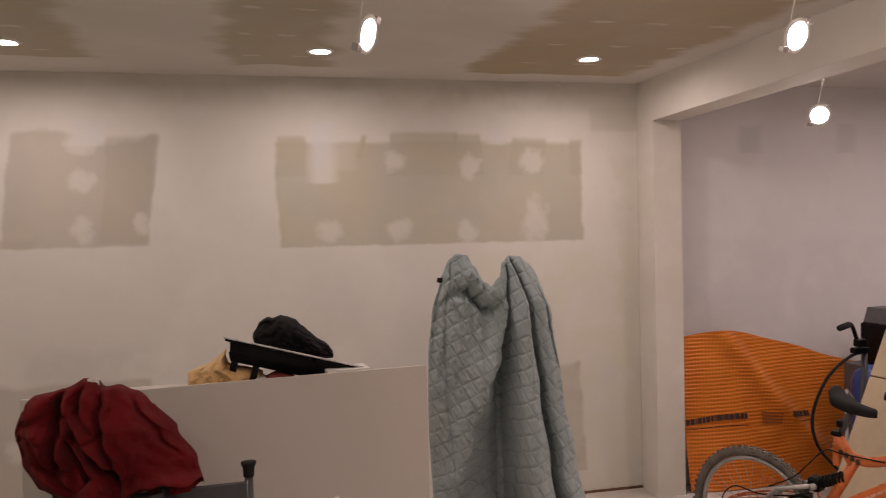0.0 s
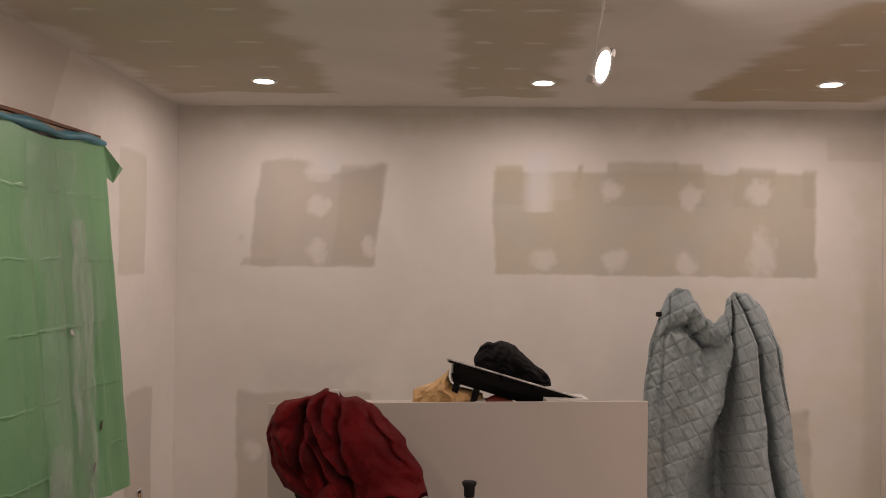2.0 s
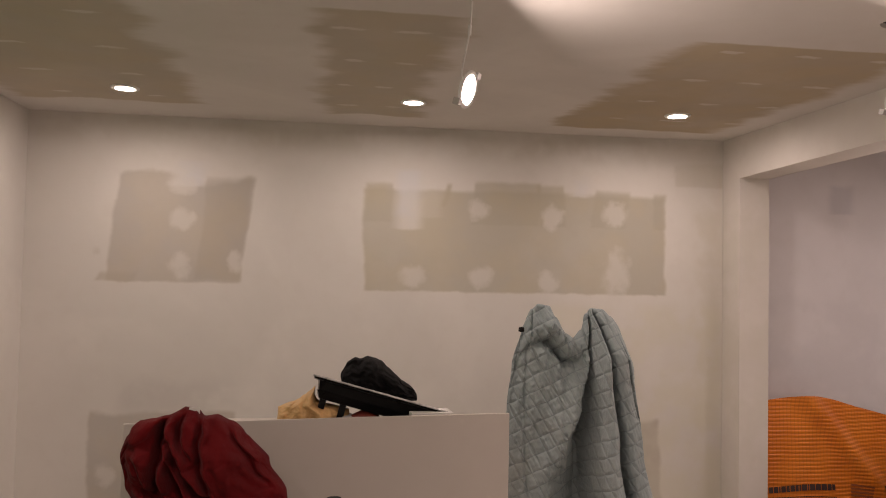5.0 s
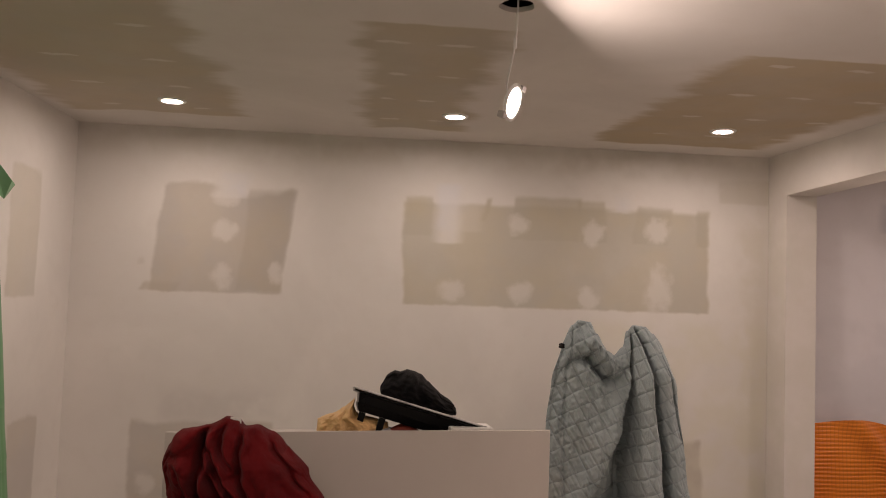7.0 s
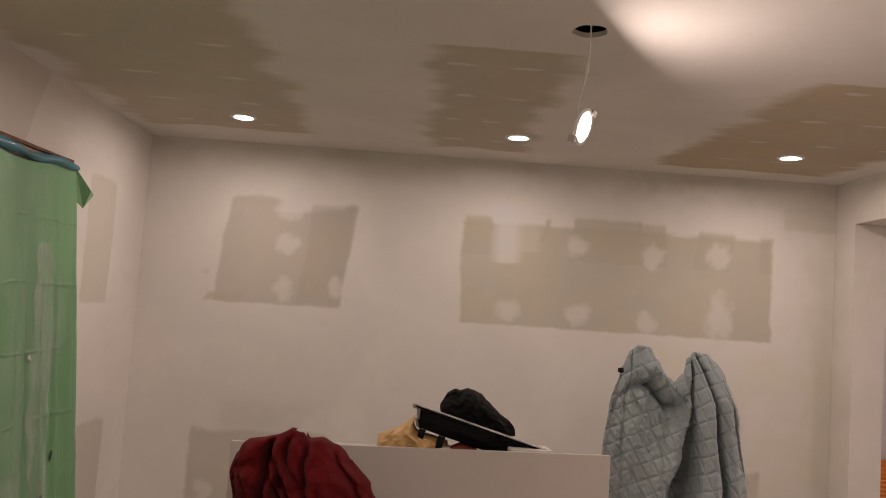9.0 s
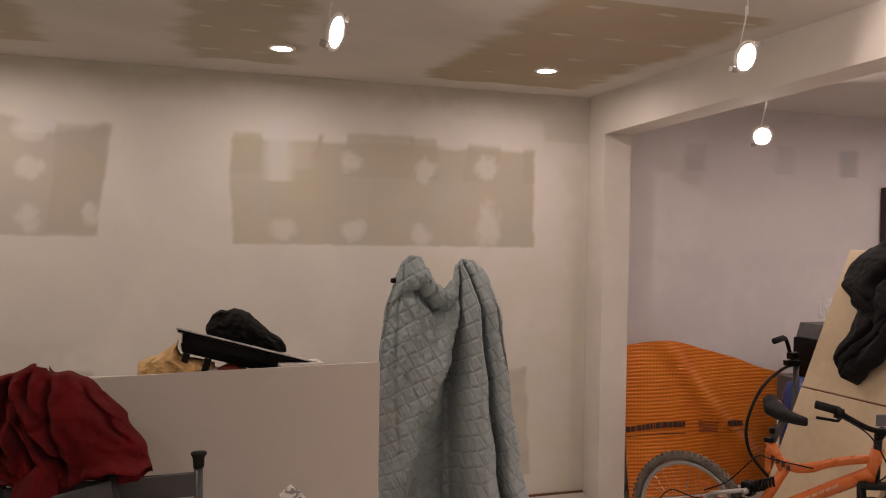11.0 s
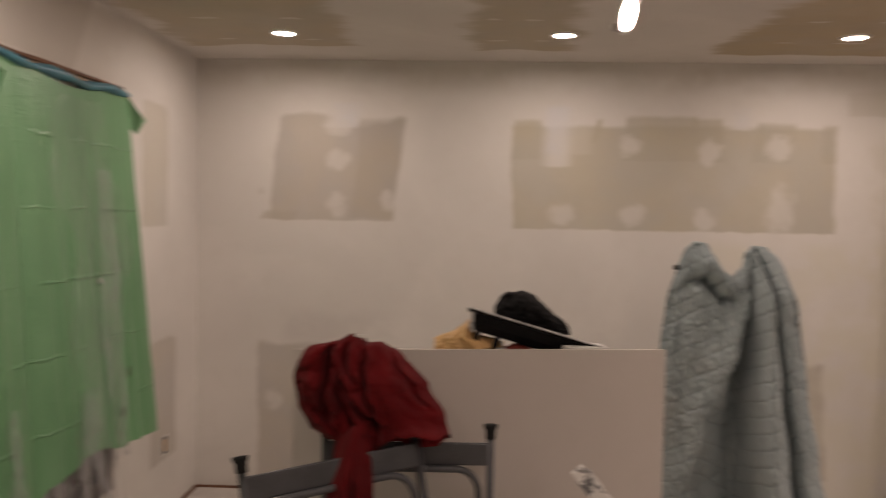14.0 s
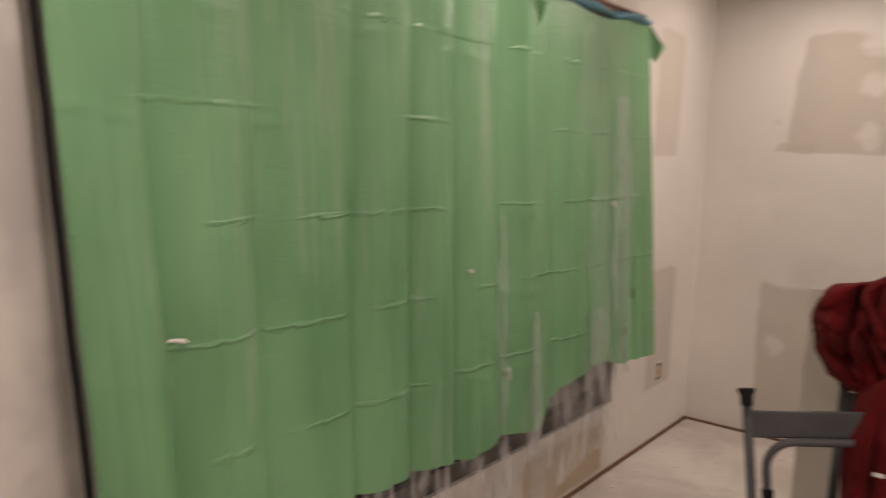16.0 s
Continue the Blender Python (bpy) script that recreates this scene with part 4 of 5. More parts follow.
for x in (-0.195, -0.125):
    bm = box((x, -0.098, -0.105), (x + 0.022, -0.07, -0.0585))
    bm.transform(m)
    part("foot", bm, M_BLACKPLASTIC, tray)
cloth = part("wool_hat", drape(left=((0.0, -0.125), (0.05, -0.142), (0.10, -0.135), (0.15, -0.095)), right=((0.0, 0.142), (0.03, 0.135), (0.06, 0.115), (0.10, 0.08), (0.15, 0.045)),
                               top=((0, 0.06), (0.05, 0.100), (0.13, 0.118), (0.22, 0.116), (0.32, 0.128), (0.46, 0.126), (0.60, 0.120), (0.74, 0.098), (0.86, 0.060), (0.93, 0.052), (1, 0.022)), low=((0, 0.0), (1, 0.0)),
                               ymid=lambda u, v: 0.0, bulge=0.085,
                               folds=lambda u, v, x, z: 0.03 * noise.noise((u * 5 + v, v * 3, 6)) + 0.012 * noise.noise((u * 13, v * 9, 2)), nu=70, nv=50,
                               m=Matrix.Translation((-1.02, 3.20, TOP + 0.118)) @ pose(0, 0, 0, 0, 8.0, 0)), M_BLACKCLOTH, smooth=True)
tagged(cloth, "crumpled black wool hat and gloves in the tray", "clothing")
ob = thing("paper_scrap", "white paper scraps under the black tray", "paper", (-0.86, 3.06, TOP))
part("sheet", box((-0.06, -0.035, 0.0), (0.085, 0.06, 0.081), 0.002, pose(0, 0, 0, 0, 0, 6)), M_PAPERWHITE, ob)
ob = thing("wax_block", "white block propping the black tray", "block", (-1.13, 3.10, TOP))
part("block", box((-0.02, -0.04, 0.0), (0.02, 0.04, 0.062), 0.006), M_PAPERWHITE, ob)
ob = thing("red_pouch", "dull red pouch beside the tan bag", "pouch", (-1.07, 3.10, TOP))
part("pouch_body", lathe(((0, 0), (0.055, 0.0), (0.062, 0.02), (0.05, 0.06), (0, 0.085)), 20), M_RED, ob, smooth=True)

# ---- splattered stand ----
st = thing("splattered_stand", "white paint-splattered bent flat bar on a foot plate", "stand", (-0.655, 2.42, 0))
keys = ((-0.02, 0.0, 0.02), (0.05, 0.0, 0.30), (-0.03, -0.04, 0.62), (-0.17, -0.09, 0.80), (-0.26, -0.12, 0.90), (-0.315, -0.14, 0.965))
pts = spline(keys, 10)
bm = bmesh.new()
prev = None
for i, p in enumerate(pts):
    d = (pts[min(i + 1, len(pts) - 1)] - pts[max(i - 1, 0)]).normalized()
    nrm = d.cross(Vector((0, 1, 0))).normalized()
    cur = [bm.verts.new(p + nrm * a + Vector((0, b, 0))) for a, b in ((-0.017, -0.009), (0.017, -0.009), (0.017, 0.009), (-0.017, 0.009))]
    if prev:
        for k in range(4):
            bm.faces.new((prev[k], prev[(k + 1) % 4], cur[(k + 1) % 4], cur[k]))
    else:
        bm.faces.new(cur)
    prev = cur
bm.faces.new(prev)
m = Nodes("splattered_white")
p = m.coord()
t = m.mix(m.ramp(m.noise(p, 45, 4), 0.58, 0.64), (0.70, 0.68, 0.64), (0.26, 0.25, 0.24))
m.bump(m.noise(p, 70, 3), 0.6, 0.006)
M_SPLAT = m.done(t, 0.6)
part("bent_bar", bm, M_SPLAT, st)
bm = box((-0.021, -0.013, -0.03), (0.021, 0.012, 0.028), 0.003)
bm.transform(Matrix.Translation((-0.283, -0.128, 0.928)) @ pose(0, 0, 0, 0, -40, 0))
m = Nodes("flaked_metal")
p = m.coord()
t = m.mix(m.ramp(m.noise(p, 60, 4), 0.45, 0.52), (0.66, 0.65, 0.62), (0.16, 0.16, 0.16))
part("bracket", bm, m.done(t, 0.5, 0.3), st, "flaked grey metal bracket")
part("foot_plate", box((-0.14, -0.10, 0.0), (0.10, 0.10, 0.02), 0.004), M_STEEL, st)

# ---- orange mat behind the bicycle ----
MAT_TOP = ((1.24, 0.915), (1.42, 0.955), (1.60, 0.960), (1.80, 0.905), (2.05, 0.84), (2.45, 0.72), (2.7, 0.66))


def mat_at(x, v):
    zt = sum(lerp_keys(MAT_TOP, min(2.7, max(1.24, x + d))) for d in (-0.12, -0.08, -0.04, 0.0, 0.04, 0.08, 0.12)) / 7
    z = 0.004 + (zt - 0.004) * (1 - v)
    y = 4.64 - 0.05 * math.sin((x - 1.24) * 3.6 + 1.1 * (1 - v)) - 0.07 * v
    y -= 0.045 * ridge((x - 1.52) - 0.95 * v, 0.10)
    return Vector((x + 0.05 * v ** 3 * max(0.0, 1 - (x - 1.24) * 2.0) ** 2, y, z))


mat = thing("membrane_roll", "orange ridged tile underlay sheet leaning on the wall", "underlay mat", (1.9, 4.6, 0))
off = Vector((1.9, 4.6, 0))
bm = bmesh.new()
grid = []
NR = 172
for j in range(NR + 1):
    row = []
    for i in range(121):
        x, v = 1.280 + 1.316 * i / 120, j / NR
        p = mat_at(x, v)
        p.y -= 0.0003 * (1 if (j // 2) % 2 else -1)
        row.append(bm.verts.new(p - off))
    grid.append(row)
for a, b in zip(grid, grid[1:]):
    for i in range(120):
        bm.faces.new((a[i], a[i + 1], b[i + 1], b[i]))
m = Nodes("orange_polyethylene")
p = m.coord("World")
s = m.xyz(p)
a = m.noise(p, 5, 4)
t = m.mix(m.ramp(a, 0.3, 0.7), (0.68, 0.185, 0.014), (0.78, 0.24, 0.024))
t = m.mix(m.ramp(m.math("PINGPONG", s[2], 0.0112), 0.0045, 0.0015, 0.0, 0.24), t, (0.36, 0.09, 0.014))
t = m.mix(m.ramp(m.math("PINGPONG", s[0], 0.0112), 0.0045, 0.0015, 0.0, 0.22), t, (0.36, 0.09, 0.014))
grill = m.math("PINGPONG", s[2], 0.0112)
m.bump(m.math("ADD", m.math("MULTIPLY", m.ramp(grill, 0.003, 0.008), 0.8), m.math("MULTIPLY", m.noise(p, 60, 2), 0.2)), 0.5, 0.006)
part("ridged_sheet", bm, m.done(t, 0.38, spec=0.4), mat)


def print_bar(x0, x1, v0, v1, ink, n=6):
    bm = bmesh.new()
    prev = None
    for i in range(n + 1):
        x = x0 + (x1 - x0) * i / n
        cur = [bm.verts.new(mat_at(x, v) - off + Vector((0, -0.0085, 0))) for v in (v0, v1)]
        if prev:
            bm.faces.new((prev[0], cur[0], cur[1], prev[1]))
        prev = cur
    part("print_mark", bm, ink, mat, "dark printed mark" if ink is M_INK else "faded printed mark")


x = 1.284
for w in (0.024, 0.026, 0.008, 0.026, 0.018, 0.026, 0.018, 0.010, 0.032, 0.008, 0.032, 0.032, 0.034, 0.026, 0.02):
    print_bar(x, x + w, 0.530 - 0.03 * (x - 1.26), 0.566 - 0.03 * (x - 1.26), M_INK, 2)
    x += w + 0.005
print_bar(1.284, 1.70, 0.592, 0.597, M_INK)
for k in range(4):
    print_bar(1.80, 1.95, 0.505 + 0.022 * k, 0.517 + 0.022 * k, M_FADED)
x = 2.02
for w in (0.032, 0.024, 0.026, 0.008, 0.026, 0.018):
    print_bar(x, x + w, 0.490, 0.528, M_INK, 2)
    x += w + 0.005
print_bar(2.02, 2.25, 0.555, 0.560, M_INK)

# ---- leaning beige board with the black jacket ----
BASE = Vector((1.318, 3.6, 0))
HH, EE = Vector((0.0696, -0.9976, 0)), Vector((0.3803, 0, 0.9249))
NN = HH.cross(EE).normalized()
BOARD = Matrix((( *HH, 0), (*(-NN), 0), (*EE, 0), (0, 0, 0, 1))).transposed()
BOARD.translation = BASE
board = thing("beige_board", "large beige door panel leaning against a stack", "board")
bm = box((0.035, 0.0, 0.0), (0.61, 0.035, 0.925), 0.004)
bm.transform(BOARD)
part("lower_panel", bm, M_BEIGE, board)
bm = box((0.035, 0.002, 0.932), (0.85, 0.037, 1.665), 0.004)
bm.transform(BOARD)
part("upper_panel", bm, M_BEIGE, board)
bm = box((0.037, 0.006, 0.9255), (0.61, 0.033, 0.9315))
bm.transform(BOARD)
part("seam", bm, M_WOOD, board)
stack = thing("storage_stack", "dark storage boxes behind the leaning board", "boxes", (2.22, 3.1, 0))
for z0, z1, w in ((0.0, 0.42, 0.36), (0.422, 0.86, 0.33), (0.862, 1.40, 0.31)):
    part("storage_box", box((-w + 0.08, -0.02, z0), (w + 0.10, 0.40, z1), 0.01), M_GASKET, stack)


def jacket_fold(u, v, x, z):
    d = 0.045 * noise.noise((u * 3 - v * 2, v * 2, 8)) + 0.009 * noise.noise((u * 9 - v * 5, v * 3, 3))
    d -= 0.05 * ridge(u - 0.52 + 0.30 * v, 0.04) * min(1, v * 3) + 0.03 * ridge(u - 0.78 + 0.3 * v, 0.035)
    return d + 0.004 * noise.noise((x * 45, z * 45, 3))


jacket = thing("black_jacket", "black jacket hung over the leaning beige board", "jacket")
LEFT = ((0.98, 0.345), (1.02, 0.285), (1.08, 0.245), (1.20, 0.262), (1.32, 0.262), (1.38, 0.19), (1.46, 0.11), (1.56, 0.105), (1.66, 0.15), (1.76, 0.24))
bm = drape(left=LEFT, right=((1.12, 0.56), (1.25, 0.62), (1.4, 0.72), (1.6, 0.80), (1.76, 0.74)),
           top=((0, 1.55), (0.08, 1.66), (0.2, 1.725), (0.4, 1.745), (0.8, 1.745), (0.95, 1.70), (1, 1.6)),
           low=((0, 1.36), (0.25, 1.29), (0.6, 1.22), (1, 1.16)), ymid=lambda u, v: -0.045, bulge=0.055, folds=jacket_fold, nu=90, nv=70, m=BOARD)
part("jacket_body", bm, M_BLACKCLOTH, jacket, smooth=True)
bm = drape(left=LEFT, right=((0.98, 0.37), (1.04, 0.41), (1.12, 0.47), (1.25, 0.56), (1.4, 0.60)),
           top=((0, 1.36), (0.3, 1.40), (0.7, 1.42), (1, 1.38)), low=((0, 1.03), (0.3, 0.99), (0.7, 1.0), (1, 1.06)),
           ymid=lambda u, v: -0.062, bulge=0.052, folds=jacket_fold, nu=70, nv=60, m=BOARD)
part("sleeve", bm, M_BLACKCLOTH, jacket, smooth=True)
bm = box((3.33, GRAY - 0.05, 0.0), (4.02, GRAY - 0.008, 1.96), 0.003)
tagged(part("door_slab", bm, M_DARKWOOD), "dark brown door slab standing against the grey wall", "door slab")

# ---- things behind the board ----
c = thing("portable_heater", "black finned portable heater on a crate", "heater", (2.47, 4.27, 0))
part("crate", box((-0.17, -0.16, 0.0), (0.20, 0.2, 0.74), 0.006), M_GASKET, c)
part("housing", box((-0.115, -0.13, 0.742), (0.15, 0.13, 0.985), 0.012), M_BLACKPLASTIC, c)
for k in range(8):
    part("fin", box((-0.12, -0.137, 0.765 + 0.026 * k), (0.14, -0.129, 0.776 + 0.026 * k)), M_GASKET, c)
bm = box((-0.10, -0.12, 0.985), (0.14, 0.12, 1.075), 0.004)
for v in bm.verts:
    if v.co.z > 1.03:
        v.co.x *= 0.72
part("hood", bm, M_GASKET, c)
part("carry_handle", tube([(-0.03, -0.02, 1.07), (-0.02, -0.02, 1.10), (0.08, -0.02, 1.10), (0.09, -0.02, 1.07)], 0.008, 8), M_ALLOY, c, smooth=True)
c = thing("plastic_jar", "cloudy clear plastic jar on the heater", "jar", (2.51, 4.27, 1.105))
part("jar_body", lathe(((0, 0), (0.055, 0.0), (0.06, 0.01), (0.06, 0.10), (0.05, 0.115), (0.05, 0.13), (0, 0.13)), 24), M_CLEAR, c, smooth=True)
c = thing("blue_canister", "tall blue plastic canister on the floor", "canister", (2.19, 4.15, 0))
part("canister_body", lathe(((0, 0), (0.085, 0.0), (0.09, 0.02), (0.09, 0.68), (0.07, 0.74), (0.03, 0.765), (0.03, 0.78), (0, 0.78)), 28), M_BLUE, c, smooth=True)
c = thing("white_frame", "thin white picture frame leaning on the canister", "frame", (2.02, 4.12, 0))
part("frame_bars", tube([(0, 0, 0.0), (0.0, 0.0, 0.66), (0.10, 0.05, 0.58), (0.10, 0.05, 0.0)], 0.008, 4), M_WHITE, c)

sc = thing("second_bicycle_handlebar", "black handlebar and cable of a bicycle behind the board", "bicycle", (2.03, 4.02, 0))
part("fork_post", tube([(0.02, 0, 0.0), (0.0, 0, 0.40), (0.02, 0, 0.88)], 0.016, 10), M_STEEL, sc, smooth=True)
part("handlebar", tube(spline([(0.10, 0.10, 0.93), (0.03, 0.03, 0.90), (0.0, 0.02, 0.92), (-0.03, 0.02, 1.0), (-0.07, 0.0, 1.035), (-0.15, -0.03, 1.025)], 8), 0.011, 10), M_BLACKPLASTIC, sc, smooth=True)
part("grip", tube([(-0.085, -0.008, 1.034), (-0.165, -0.034, 1.022)], 0.017, 10), M_RUBBER, sc, smooth=True)
part("brake_lever", box((-0.075, -0.045, 0.88), (0.02, 0.0, 0.91), 0.005), M_BLACKPLASTIC, sc)
part("shifter", box((-0.055, -0.05, 0.915), (0.0, 0.0, 0.955), 0.008), M_BLACKPLASTIC, sc)
part("cable", tube(spline([(0.02, -0.02, 0.885), (-0.10, -0.03, 0.865), (-0.26, -0.05, 0.76), (-0.355, -0.06, 0.58), (-0.33, -0.06, 0.42), (-0.21, -0.06, 0.28), (-0.02, 0.0, 0.12)], 8), 0.0085, 8), M_RUBBER, sc, smooth=True)

bn = thing("waste_bin", "black plastic waste bin with a bag", "bin", (1.80, 2.86, 0))
part("bin_body", lathe(((0, 0.0), (0.135, 0.0), (0.14, 0.01), (0.165, 0.58), (0.172, 0.585), (0.174, 0.605), (0.158, 0.605), (0.15, 0.56), (0.13, 0.05), (0, 0.04)), 36), M_BLACKPLASTIC, bn, smooth=True)
part("bin_bag", lathe(((0.176, 0.53), (0.179, 0.56), (0.180, 0.612), (0.160, 0.618), (0.14, 0.58)), 36), M_BLACKPLASTIC, bn, smooth=True)


# ---- bicycle ----
def bicycle():
    d = Vector((0.4217, -0.9067, 0))
    t = thing("bicycle", "dusty orange full-suspension bicycle with knobby tyres", "bicycle", (0.985, 3.48, 0), math.degrees(math.atan2(d.y, d.x)))
    RW = 0.30

    def wheel(name, sx, turn, sy=0.0):
        m = Matrix.Translation((sx, sy, RW)) @ pose(0, 0, 0, 0, 0, turn)
        ring = [Vector((RW * 1.0 * math.cos(a), 0, RW * math.sin(a))) for a in (2 * math.pi * k / 56 for k in range(56))]
        w = thing(name, "", "", (0, 0, 0))
        w.parent = t
        tyre = bmesh.new()
        add_tube(tyre, [p * ((RW - 0.021) / RW) for p in ring], 0.019, 12, True)
        for k in range(64):
            a = 2 * math.pi * k / 64
            q = Matrix.Rotation(-a, 4, "Y")
            for y, o in ((-0.013, 0), (0.013, 0.5), (0.0, 0.25)):
                q2 = Matrix.Rotation(-(a + o * 2 * math.pi / 64), 4, "Y")
                b = box((RW - 0.006, y - 0.005, -0.005), (RW + 0.003 - abs(y) * 0.25, y + 0.005, 0.005))
                b.transform(q2)
                me = bpy.data.meshes.new("k")
                b.to_mesh(me)
                tyre.from_mesh(me)
                bpy.data.meshes.remove(me)
                b.free()
        tyre.transform(m)
        part("tyre", tyre, M_TYRE, w)
        rim = tube([p * ((RW - 0.052) / RW) for p in ring], 0.011, 8, True)
        rim.transform(m)
        part("rim", rim, M_ALLOY, w, "dusty alloy rim", True)
        sp = bmesh.new()
        for k in range(28):
            a = 2 * math.pi * k / 28
            b = a + (0.5 if k % 2 else -0.5)
            add_tube(sp, [(0.02 * math.cos(b), 0.028 if k % 4 < 2 else -0.028, 0.02 * math.sin(b)), ((RW - 0.06) * math.cos(a), 0, (RW - 0.06) * math.sin(a))], 0.0011, 4)
        sp.transform(m)
        part("spokes", sp, M_ALLOY, w)
        hub = tube([(0, -0.05, 0), (0, -0.03, 0), (0, 0.03, 0), (0, 0.05, 0)], 0.018, 12)
        hub.transform(m)
        part("hub", hub, M_STEEL, w, smooth=True)
        return w

    wheel("rear_wheel", 0.0, 0)
    wheel("front_wheel", 0.785 + 0.06 * math.cos(radians(45)), -45, -0.06 * math.sin(radians(45)))
    P = lambda *pts: [Vector((s, y, z)) for s, y, z in pts]
    # main frame
    part("top_tube", tube(spline(P((0.365, 0, 0.70), (0.44, 0, 0.645), (0.52, 0, 0.648), (0.64, 0, 0.70), (0.775, 0, 0.745)), 8), [0.020] * 20 + [0.017] * 13, 12), M_ORANGEPAINT, t, smooth=True)
    part("down_tube", tube(spline(P((0.27, 0, 0.35), (0.45, 0, 0.475), (0.62, 0, 0.59), (0.775, 0, 0.69)), 6), 0.027, 14), M_ORANGEPAINT, t, smooth=True)
    part("seat_tube", tube(P((0.30, 0, 0.37), (0.44, 0, 0.635)), 0.020, 12), M_ORANGEPAINT, t, smooth=True)
    part("seat_mast", tube(P((0.43, 0, 0.62), (0.365, 0, 0.735)), 0.021, 12), M_ORANGEPAINT, t, smooth=True)
    part("gusset", box((0.352, -0.006, 0.60), (0.375, 0.006, 0.70), 0.002), M_ORANGEPAINT, t)
    part("head_tube", tube(P((0.765, 0, 0.655), (0.79, 0, 0.785)), 0.023, 14), M_ORANGEPAINT, t, smooth=True)
    for k in range(9):
        f = 0.43 + 0.026 * k
        bmk = box((f, -0.0290, -0.006), (f + 0.020, -0.0275, 0.006))
        for v in bmk.verts:
            v.co.z += 0.462 + (f - 0.43) * 0.68 + (v.co.x - f) * 0.70
        part("frame_marking", bmk, M_FADEDPALE, t, "pale frame lettering block")
    for k in range(4):
        bmk = box((0.385 + 0.022 * k, -0.0225, 0.655 - 0.009 * k), (0.40 + 0.022 * k, -0.0205, 0.675 - 0.009 * k))
        part("frame_marking", bmk, M_INK, t, "dark frame lettering block")
    # suspension and swing arm
    for y in (-0.055, 0.055):
        part("chain_stay", tube(P((0.27, y * 0.5, 0.37), (0.12, y, 0.34), (0.0, y, 0.30)), 0.011, 8), M_ALLOY, t, smooth=True)
        part("seat_stay", tube(P((0.29, y * 0.6, 0.505), (0.14, y, 0.46), (0.0, y, 0.31)), 0.010, 8), M_ALLOY, t, smooth=True)
    spring = [Vector((0.29 + 0.115 * k / 120, 0.022 * math.cos(k * 0.42), 0.51 + 0.055 * k / 120 + 0.022 * math.sin(k * 0.42))) for k in range(121)]
    part("shock_spring", tube(spring, 0.0055, 6), M_BLACKPLASTIC, t, smooth=True)
    part("shock_body", tube(P((0.28, 0, 0.505), (0.42, 0, 0.572)), 0.011, 10), M_ALLOY, t, smooth=True)
    part("shock_bracket", box((0.255, -0.03, 0.475), (0.305, 0.03, 0.535), 0.010), M_BLACKPLASTIC, t)
    part("pivot_bolt", tube(P((0.285, -0.05, 0.50), (0.285, 0.05, 0.50)), 0.013, 12), M_ALLOY, t, smooth=True)
    part("wheel_reflector", lathe(((0.0, -0.004), (0.016, -0.003), (0.018, 0.0), (0.016, 0.003), (0.0, 0.004)), 20, Matrix.Translation((0.075, -0.012, 0.475)) @ Matrix.Diagonal((2.3, 1, 0.8, 1)) @ pose(0, 0, 0, 90)), M_ORANGEPAINT, t, "orange wheel reflector")
    part("derailleur_body", box((-0.05, -0.085, 0.245), (0.005, -0.052, 0.325), 0.010), M_BLACKPLASTIC, t)
    part("derailleur_cage", tube(P((-0.03, -0.07, 0.25), (-0.065, -0.068, 0.17), (-0.06, -0.066, 0.12)), 0.012, 8), M_BLACKPLASTIC, t, smooth=True)
    for z, s in ((0.215, -0.045), (0.135, -0.062)):
        part("jockey_wheel", lathe(((0.0, -0.004), (0.022, -0.004), (0.022, 0.004), (0.0, 0.004)), 16, pose(s, -0.06, z, 90)), M_GASKET, t)
    part("axle_nut", tube(P((0, -0.10, 0.30), (0, -0.06, 0.30)), 0.011, 8), M_ALLOY, t)
    part("gear_cable", tube(spline(P((-0.03, -0.085, 0.30), (-0.10, -0.09, 0.36), (-0.05, -0.075, 0.43), (0.06, -0.06, 0.42), (0.18, -0.05, 0.44), (0.27, -0.035, 0.47)), 8), 0.003, 6), M_RUBBER, t, smooth=True)
    rot = pose(0.25, -0.05, 0.36, 90)
    cr = lathe(((0.066, -0.003), (0.085, -0.003), (0.088, 0.0), (0.085, 0.003), (0.066, 0.003), (0.066, -0.003)), 40, rot)
    part("chainring", cr, M_STEEL, t)
    part("chain_guard", lathe(((0.080, -0.004), (0.098, -0.004), (0.098, -0.010), (0.080, -0.010), (0.080, -0.004)), 40, rot), M_BLACKPLASTIC, t)
    part("spider", lathe(((0.0, -0.006), (0.030, -0.005), (0.030, 0.005), (0.0, 0.006)), 20, rot), M_ALLOY, t)
    part("cassette", lathe(((0.0, -0.012), (0.030, -0.012), (0.045, 0.0), (0.045, 0.006), (0.0, 0.012)), 28, pose(0.0, -0.045, 0.30, 90)), M_STEEL, t)
    part("crank_arm", tube(P((0.25, -0.068, 0.36), (0.16, -0.075, 0.375), (0.085, -0.082, 0.385)), [0.015, 0.011, 0.012], 8), M_STEEL, t, smooth=True)
    part("crank_arm", tube(P((0.25, 0.068, 0.36), (0.34, 0.075, 0.345), (0.415, 0.082, 0.335)), [0.015, 0.011, 0.012], 8), M_STEEL, t, smooth=True)
    for x, y, z in ((0.085, -0.135, 0.385), (0.415, 0.135, 0.335)):
        ped = thing("pedal", "", "", (x, y, z))
        ped.parent = t
        for k in (-0.040, 0.036):
            part("cage_side", box((k, -0.045, -0.012), (k + 0.008, 0.045, 0.012), 0.003), M_BLACKPLASTIC, ped)
            part("cage_end", box((-0.032, k, -0.010), (0.036, k + 0.008, 0.010), 0.003), M_BLACKPLASTIC, ped)
        part("spindle", tube(P((0, -0.05, 0), (0, 0.05, 0)), 0.009, 8), M_STEEL, ped)
